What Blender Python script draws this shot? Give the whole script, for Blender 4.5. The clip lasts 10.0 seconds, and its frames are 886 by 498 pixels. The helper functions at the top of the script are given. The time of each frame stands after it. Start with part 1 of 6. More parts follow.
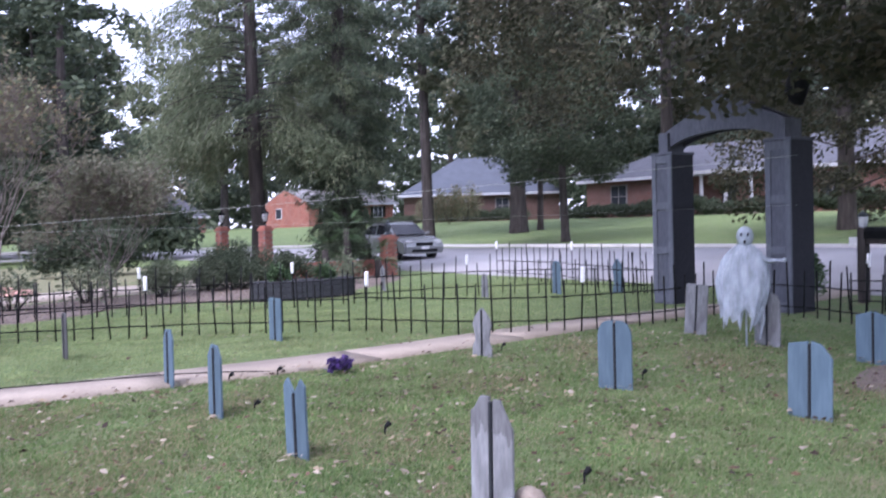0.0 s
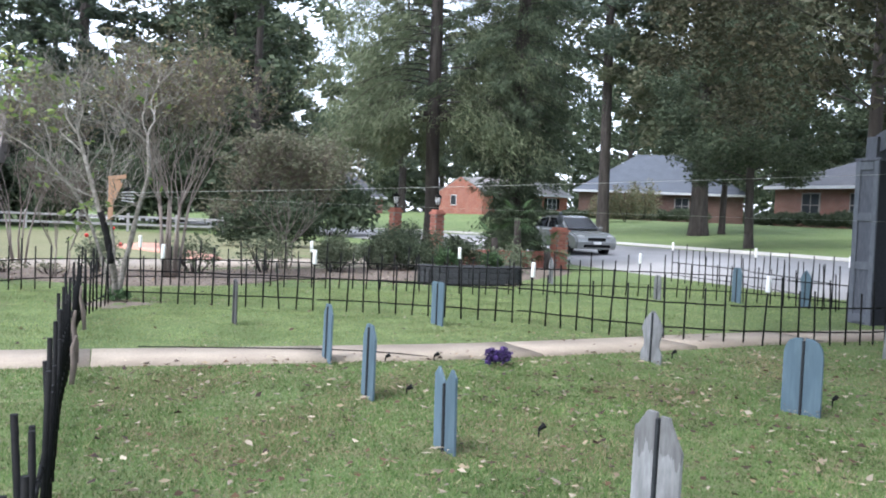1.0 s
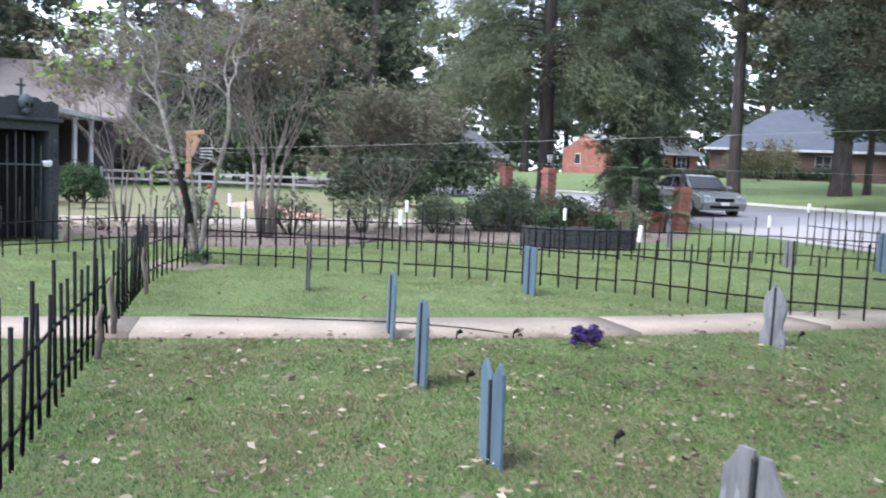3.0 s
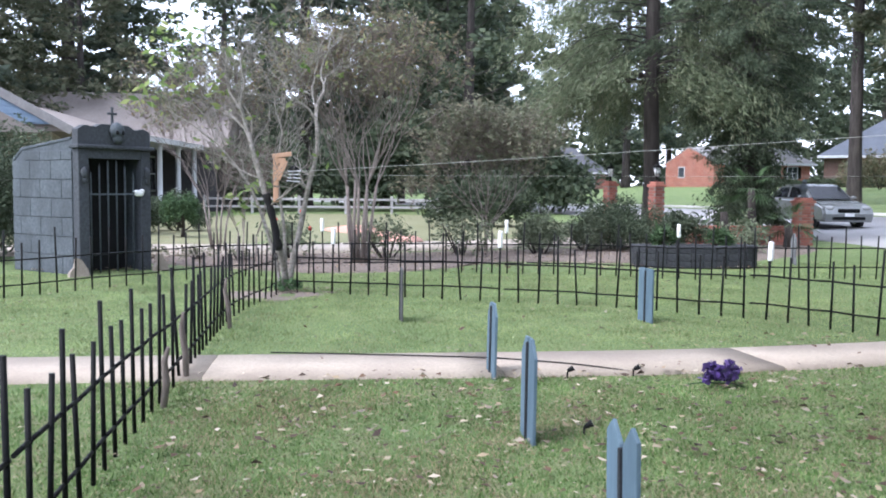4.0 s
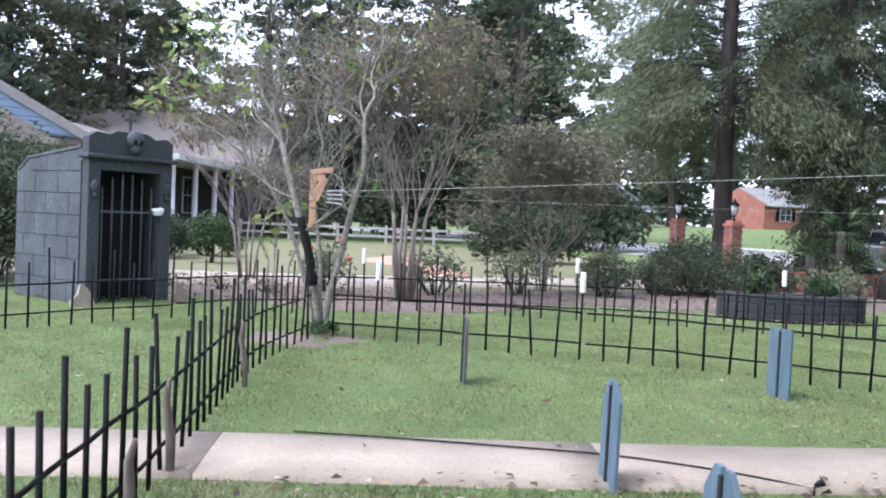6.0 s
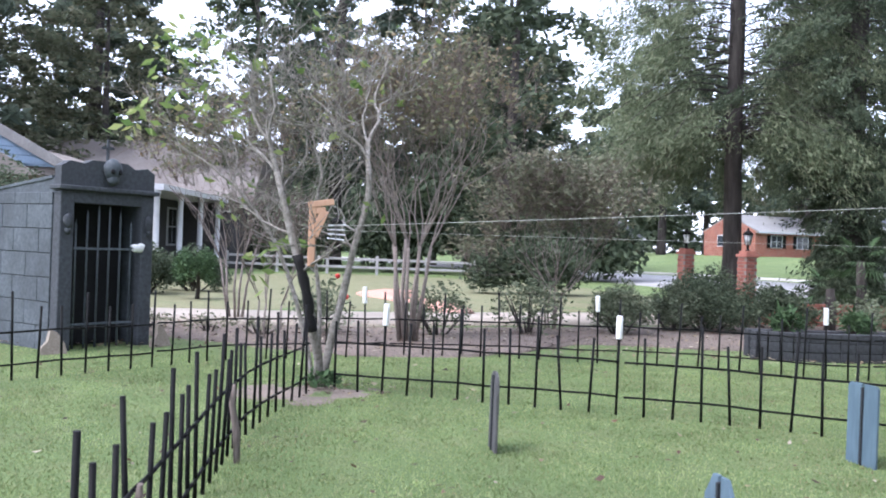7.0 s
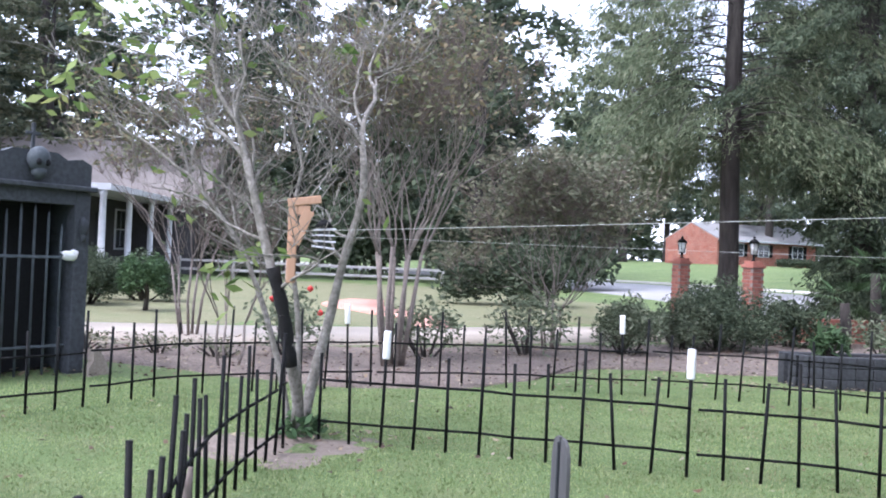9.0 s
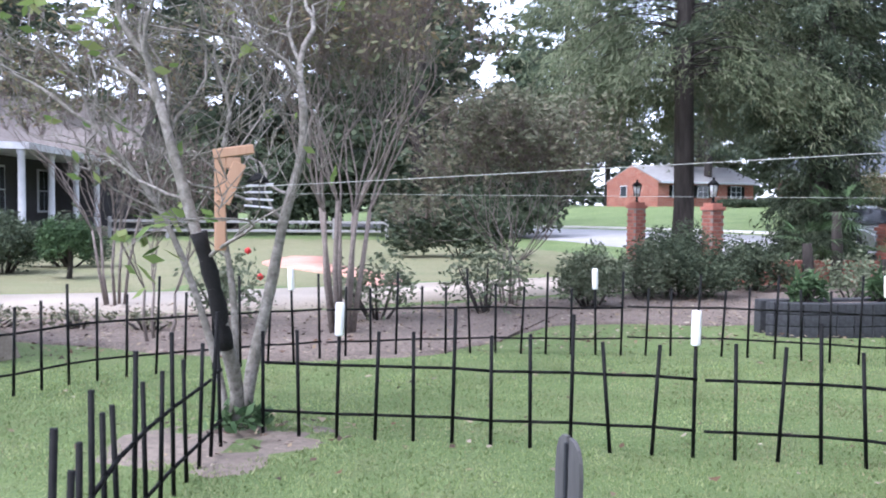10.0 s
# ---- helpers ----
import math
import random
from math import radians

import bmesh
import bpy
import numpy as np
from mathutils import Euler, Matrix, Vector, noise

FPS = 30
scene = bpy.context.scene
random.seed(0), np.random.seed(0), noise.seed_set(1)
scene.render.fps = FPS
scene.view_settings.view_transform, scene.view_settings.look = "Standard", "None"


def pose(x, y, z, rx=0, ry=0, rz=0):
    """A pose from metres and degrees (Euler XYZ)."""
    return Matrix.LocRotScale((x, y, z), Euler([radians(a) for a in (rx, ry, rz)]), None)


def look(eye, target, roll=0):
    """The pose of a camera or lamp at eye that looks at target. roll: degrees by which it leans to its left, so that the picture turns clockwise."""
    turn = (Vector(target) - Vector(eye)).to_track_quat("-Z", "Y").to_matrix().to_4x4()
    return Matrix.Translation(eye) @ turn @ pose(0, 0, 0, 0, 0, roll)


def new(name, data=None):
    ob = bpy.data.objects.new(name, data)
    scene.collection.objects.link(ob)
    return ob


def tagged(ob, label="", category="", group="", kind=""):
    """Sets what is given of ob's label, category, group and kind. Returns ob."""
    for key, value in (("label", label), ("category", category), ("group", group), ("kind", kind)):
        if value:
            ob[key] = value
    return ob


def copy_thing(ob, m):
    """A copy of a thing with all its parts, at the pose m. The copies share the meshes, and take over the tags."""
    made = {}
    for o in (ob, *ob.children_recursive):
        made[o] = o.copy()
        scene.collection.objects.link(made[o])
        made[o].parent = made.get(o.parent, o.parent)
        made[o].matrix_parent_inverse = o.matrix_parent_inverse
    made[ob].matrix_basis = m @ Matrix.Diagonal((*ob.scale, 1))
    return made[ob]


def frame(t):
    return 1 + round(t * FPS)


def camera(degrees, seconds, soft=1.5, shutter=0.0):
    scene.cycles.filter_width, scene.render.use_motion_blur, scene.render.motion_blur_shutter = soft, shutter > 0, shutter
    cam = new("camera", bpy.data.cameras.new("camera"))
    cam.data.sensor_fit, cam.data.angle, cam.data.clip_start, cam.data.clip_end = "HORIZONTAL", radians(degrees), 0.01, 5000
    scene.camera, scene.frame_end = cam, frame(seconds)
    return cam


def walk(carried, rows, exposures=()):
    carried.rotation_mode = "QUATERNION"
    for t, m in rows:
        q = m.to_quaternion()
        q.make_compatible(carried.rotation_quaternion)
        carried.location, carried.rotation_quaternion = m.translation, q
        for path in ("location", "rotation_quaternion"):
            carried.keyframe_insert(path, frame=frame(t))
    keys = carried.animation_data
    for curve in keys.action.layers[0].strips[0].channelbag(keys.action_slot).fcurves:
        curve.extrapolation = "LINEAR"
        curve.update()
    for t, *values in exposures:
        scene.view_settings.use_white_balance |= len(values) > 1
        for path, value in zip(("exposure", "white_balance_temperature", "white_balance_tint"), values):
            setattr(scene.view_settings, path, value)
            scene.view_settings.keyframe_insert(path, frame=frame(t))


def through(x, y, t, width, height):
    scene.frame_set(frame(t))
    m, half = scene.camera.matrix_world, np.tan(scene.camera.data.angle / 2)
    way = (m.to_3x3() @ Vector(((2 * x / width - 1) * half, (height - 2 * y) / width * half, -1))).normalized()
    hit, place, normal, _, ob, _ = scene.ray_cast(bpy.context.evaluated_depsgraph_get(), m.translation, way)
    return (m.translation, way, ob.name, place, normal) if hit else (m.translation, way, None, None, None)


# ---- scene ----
cam = camera(52.7, 10.0, soft=1.9, shutter=0.2)
PATH = [
    (0, (0.504, -0.063, 1.563), (1.593, 1.613, 1.506), -1.6),
    (0.3, (0.526, -0.014, 1.541), (1.52, 1.712, 1.365), -3.2),
    (0.5, (0.572, 0.109, 1.544), (1.511, 1.865, 1.357), -3.1),
    (1, (0.731, 0.303, 1.528), (1.483, 2.154, 1.449), 2.4),
    (1.5, (0.856, 0.443, 1.485), (1.503, 2.33, 1.337), 0.9),
    (2, (1.165, 0.54, 1.47), (1.727, 2.453, 1.308), 2.3),
    (2.5, (1.367, 0.788, 1.5), (1.952, 2.69, 1.295), 1.3),
    (3, (1.547, 1.257, 1.516), (2.035, 3.189, 1.335), 2.4),
    (3.2, (1.591, 1.449, 1.518), (1.959, 3.411, 1.385), 1.5),
    (4.3, (1.75, 2.481, 1.475), (1.998, 4.461, 1.333), 1.1),
    (4.5, (1.73, 2.702, 1.483), (1.962, 4.687, 1.406), 2.1),
    (5, (1.733, 3.234, 1.422), (1.873, 5.227, 1.332), 1.9),
    (5.5, (1.655, 3.731, 1.42), (1.846, 5.718, 1.284), 2.6),
    (5.7, (1.657, 3.934, 1.407), (1.84, 5.923, 1.293), 2.7),
    (7, (1.47, 5.407, 1.489), (1.684, 7.395, 1.482), 2.2),
    (7.1, (1.426, 5.487, 1.477), (1.577, 7.482, 1.466), 1.9),
    (7.5, (1.386, 5.909, 1.486), (1.625, 7.894, 1.412), 2.3),
    (8, (1.255, 6.233, 1.517), (1.552, 8.206, 1.378), 1.8),
    (8.5, (1.254, 6.837, 1.555), (1.504, 8.821, 1.519), 3.0),
    (9, (1.203, 7.381, 1.514), (1.515, 9.356, 1.523), 2.6),
    (9.5, (1.248, 7.89, 1.499), (1.592, 9.859, 1.43), 2.5),
    (10, (1.249, 8.426, 1.542), (1.692, 10.374, 1.443), 0.7),
]
walk(cam, [(t, look(eye, target, roll)) for t, eye, target, roll in PATH], exposures=[(0.0, 1.86, 5520, 32), (0.5, 2.02, 5850, 22), (1.0, 1.98, 5850, 13), (2.5, 2.0, 5700, 17), (5.0, 2.14, 5680, 17), (5.5, 2.02, 5680, 18), (7.0, 2.1, 5680, 19), (10.0, 2.15, 5560, 21)])

# ---- world and light ----
world = bpy.data.worlds.new("sky")
scene.world = world
world.use_nodes = True
wn = world.node_tree.nodes
sky = wn.new("ShaderNodeTexSky")
sky.sky_type, sky.sun_disc = "NISHITA", False
sky.sun_elevation, sky.sun_rotation = radians(56), radians(246)
sky.air_density, sky.dust_density, sky.ozone_density = 0.8, 3.5, 1.0
wn["Background"].inputs[1].default_value = 0.15
haze = wn.new("ShaderNodeMix")
haze.data_type = "RGBA"
haze.inputs[0].default_value = 0.55
haze.inputs[7].default_value = (6.0, 6.2, 6.4, 1)
world.node_tree.links.new(sky.outputs[0], haze.inputs[6])
world.node_tree.links.new(haze.outputs[2], wn["Background"].inputs[0])
sun_data = bpy.data.lights.new("sun", "SUN")
sun_data.energy, sun_data.angle, sun_data.color = 0.75, radians(16), (1.0, 0.97, 0.92)
sun = new("sun", sun_data)
sun.matrix_world = look((-22, -9.8, 35.7), (0, 0, 0))


# ---- materials ----
def shader(name, rough=0.8, metal=0.0):
    m = bpy.data.materials.new(name)
    m.use_nodes = True
    nt = m.node_tree
    b = nt.nodes["Principled BSDF"]
    b.inputs["Roughness"].default_value, b.inputs["Metallic"].default_value = rough, metal
    b.inputs["Specular IOR Level"].default_value = 0.3
    return m, nt, b


def noise_node(nt, scale, detail=4.0, rough=0.6, stretch=None):
    tc = nt.nodes.new("ShaderNodeTexCoord")
    n = nt.nodes.new("ShaderNodeTexNoise")
    n.inputs["Scale"].default_value, n.inputs["Detail"].default_value, n.inputs["Roughness"].default_value = scale, detail, rough
    if stretch:
        mp = nt.nodes.new("ShaderNodeMapping")
        mp.inputs["Scale"].default_value = stretch
        nt.links.new(tc.outputs["Object"], mp.inputs[0])
        nt.links.new(mp.outputs[0], n.inputs[0])
    else:
        nt.links.new(tc.outputs["Object"], n.inputs[0])
    return n


def ramp_node(nt, src, stops):
    r = nt.nodes.new("ShaderNodeValToRGB")
    els = r.color_ramp.elements
    while len(els) < len(stops):
        els.new(0.5)
    for e, (p, c) in zip(els, stops):
        e.position, e.color = p, (*c, 1)
    nt.links.new(src, r.inputs[0])
    return r


def mix_node(nt, kind, fac, a, b):
    x = nt.nodes.new("ShaderNodeMix")
    x.data_type, x.blend_type = "RGBA", kind
    if isinstance(fac, (int, float)):
        x.inputs[0].default_value = fac
    else:
        nt.links.new(fac, x.inputs[0])
    for slot, v in ((6, a), (7, b)):
        if isinstance(v, tuple):
            x.inputs[slot].default_value = (*v, 1)
        else:
            nt.links.new(v, x.inputs[slot])
    return x.outputs[2]


def bump_node(nt, b, src, strength, dist):
    n = nt.nodes.new("ShaderNodeBump")
    n.inputs["Strength"].default_value, n.inputs["Distance"].default_value = strength, dist
    nt.links.new(src, n.inputs["Height"])
    nt.links.new(n.outputs[0], b.inputs["Normal"])


def worn(name, dark, light, rough=0.8, fine=40.0, coarse=3.0, bump=0.3, depth=0.004, stretch=None, metal=0.0, stain=None, spread=0.0):
    """Two scales of noise between two colours, an optional stain, and fine relief."""
    m, nt, b = shader(name, rough, metal)
    f, c = noise_node(nt, fine, 5, 0.65, stretch), noise_node(nt, coarse, 3, 0.6, stretch)
    a = ramp_node(nt, f.outputs[0], [(0.3, dark), (0.7, light)]).outputs[0]
    mid = tuple((p + q) / 2 for p, q in zip(dark, light))
    low = stain or tuple(0.75 * v for v in mid)
    cr = ramp_node(nt, c.outputs[0], [(0.35, (0, 0, 0)), (0.62, (1, 1, 1))])
    col = mix_node(nt, "MIX", cr.outputs[0], low, a)
    col = mix_node(nt, "MIX", 0.45, col, a)
    if spread:
        oi = nt.nodes.new("ShaderNodeObjectInfo")
        rr = ramp_node(nt, oi.outputs["Random"], [(0.0, (1 - spread,) * 3), (1.0, (1 + spread,) * 3)])
        col = mix_node(nt, "MULTIPLY", 1.0, col, rr.outputs[0])
    nt.links.new(col, b.inputs["Base Color"])
    bump_node(nt, b, f.outputs[0], bump, depth)
    return m


def leafy(name, colours, rough=0.6, through=0.35, patch_scale=0.5, swing=(0.75, 1.15)):
    """Leaves: each island takes a colour of its own; some light passes through."""
    m, nt, b = shader(name, rough)
    b.inputs["Specular IOR Level"].default_value = 0.08
    g = nt.nodes.new("ShaderNodeNewGeometry")
    n = len(colours)
    r = ramp_node(nt, g.outputs["Random Per Island"], [(i / max(1, n - 1), c) for i, c in enumerate(colours)])
    big = noise_node(nt, patch_scale, 3)
    shade = ramp_node(nt, big.outputs[0], [(0.3, (swing[0],) * 3), (0.7, (swing[1],) * 3)])
    col = mix_node(nt, "MULTIPLY", 1.0, r.outputs[0], shade.outputs[0])
    nt.links.new(col, b.inputs["Base Color"])
    t = nt.nodes.new("ShaderNodeBsdfTranslucent")
    nt.links.new(col, t.inputs[0])
    mx = nt.nodes.new("ShaderNodeMixShader")
    mx.inputs[0].default_value = through
    out = nt.nodes["Material Output"]
    nt.links.new(b.outputs[0], mx.inputs[1])
    nt.links.new(t.outputs[0], mx.inputs[2])
    nt.links.new(mx.outputs[0], out.inputs[0])
    return m


def brickwork(name, c1, c2, mortar, scale=1.0):
    m, nt, b = shader(name, 0.9)
    tc = nt.nodes.new("ShaderNodeTexCoord")
    mp = nt.nodes.new("ShaderNodeMapping")
    sx = nt.nodes.new("ShaderNodeSeparateXYZ")
    cb = nt.nodes.new("ShaderNodeCombineXYZ")
    ad = nt.nodes.new("ShaderNodeMath")
    nt.links.new(tc.outputs["Object"], sx.inputs[0])
    nt.links.new(sx.outputs[0], ad.inputs[0])
    nt.links.new(sx.outputs[1], ad.inputs[1])
    nt.links.new(ad.outputs[0], cb.inputs[0])
    nt.links.new(sx.outputs[2], cb.inputs[1])
    nt.links.new(cb.outputs[0], mp.inputs[0])
    br = nt.nodes.new("ShaderNodeTexBrick")
    br.inputs["Color1"].default_value, br.inputs["Color2"].default_value, br.inputs["Mortar"].default_value = (*c1, 1), (*c2, 1), (*mortar, 1)
    br.inputs["Scale"].default_value, br.inputs["Brick Width"].default_value, br.inputs["Row Height"].default_value = scale, 0.21, 0.075
    br.inputs["Mortar Size"].default_value = 0.008
    nt.links.new(mp.outputs[0], br.inputs[0])
    n = noise_node(nt, 1.2, 4)
    s = ramp_node(nt, n.outputs[0], [(0.3, (0.75, 0.75, 0.75)), (0.7, (1.1, 1.1, 1.1))])
    nt.links.new(mix_node(nt, "MULTIPLY", 1.0, br.outputs[0], s.outputs[0]), b.inputs["Base Color"])
    bump_node(nt, b, br.outputs["Fac"], -0.4, 0.01)
    return m


def grass_ground():
    m, nt, b = shader("lawn", 0.95)
    f, mid, c = noise_node(nt, 60, 6, 0.75), noise_node(nt, 2.2, 4, 0.65), noise_node(nt, 0.35, 3)
    a = ramp_node(nt, f.outputs[0], [(0.28, (0.05, 0.075, 0.028)), (0.5, (0.11, 0.16, 0.058)), (0.75, (0.20, 0.24, 0.11))])
    dry = ramp_node(nt, f.outputs[0], [(0.3, (0.09, 0.075, 0.045)), (0.72, (0.30, 0.25, 0.17))])
    k = ramp_node(nt, mid.outputs[0], [(0.47, (0, 0, 0)), (0.72, (0.8, 0.8, 0.8))])
    tc = nt.nodes.new("ShaderNodeTexCoord")
    sp = nt.nodes.new("ShaderNodeSeparateXYZ")
    nt.links.new(tc.outputs["Object"], sp.inputs[0])
    beyond = nt.nodes.new("ShaderNodeMapRange")
    beyond.inputs[1].default_value, beyond.inputs[2].default_value, beyond.inputs[3].default_value, beyond.inputs[4].default_value = 9.2, 9.7, 1.0, 0.35
    nt.links.new(sp.outputs[1], beyond.inputs[0])
    k2 = nt.nodes.new("ShaderNodeMath")
    k2.operation = "MULTIPLY"
    nt.links.new(k.outputs[0], k2.inputs[0])
    nt.links.new(beyond.outputs[0], k2.inputs[1])
    col = mix_node(nt, "MIX", k2.outputs[0], a.outputs[0], dry.outputs[0])
    s = ramp_node(nt, c.outputs[0], [(0.3, (0.8, 0.85, 0.75)), (0.7, (1.15, 1.12, 1.05))])
    nt.links.new(mix_node(nt, "MULTIPLY", 1.0, col, s.outputs[0]), b.inputs["Base Color"])
    bump_node(nt, b, f.outputs[0], 0.8, 0.03)
    return m


def stained_grey():
    """Grey paint with a dark weather stain run down unevenly from the top."""
    m = worn("stained_grey_paint", (0.17, 0.178, 0.178), (0.29, 0.298, 0.296), 0.85, 34, 7, 0.4, 0.003, (1, 1, 0.25), stain=(0.07, 0.07, 0.068))
    nt = m.node_tree
    b = nt.nodes["Principled BSDF"]
    old = b.inputs["Base Color"].links[0].from_socket
    tc = nt.nodes.new("ShaderNodeTexCoord")
    sp = nt.nodes.new("ShaderNodeSeparateXYZ")
    nt.links.new(tc.outputs["Generated"], sp.inputs[0])
    n = noise_node(nt, 22, 4, 0.6, (1, 1, 0.12))
    ad = nt.nodes.new("ShaderNodeMath")
    ad.operation = "MULTIPLY_ADD"
    ad.inputs[1].default_value = 0.55
    nt.links.new(n.outputs[0], ad.inputs[0])
    nt.links.new(sp.outputs[2], ad.inputs[2])
    k = ramp_node(nt, ad.outputs[0], [(0.7, (0, 0, 0)), (1.2, (0, 0, 0)), (1.65, (0.45, 0.45, 0.45))])
    nt.links.new(mix_node(nt, "MIX", k.outputs[0], old, (0.035, 0.032, 0.03)), b.inputs["Base Color"])
    return m


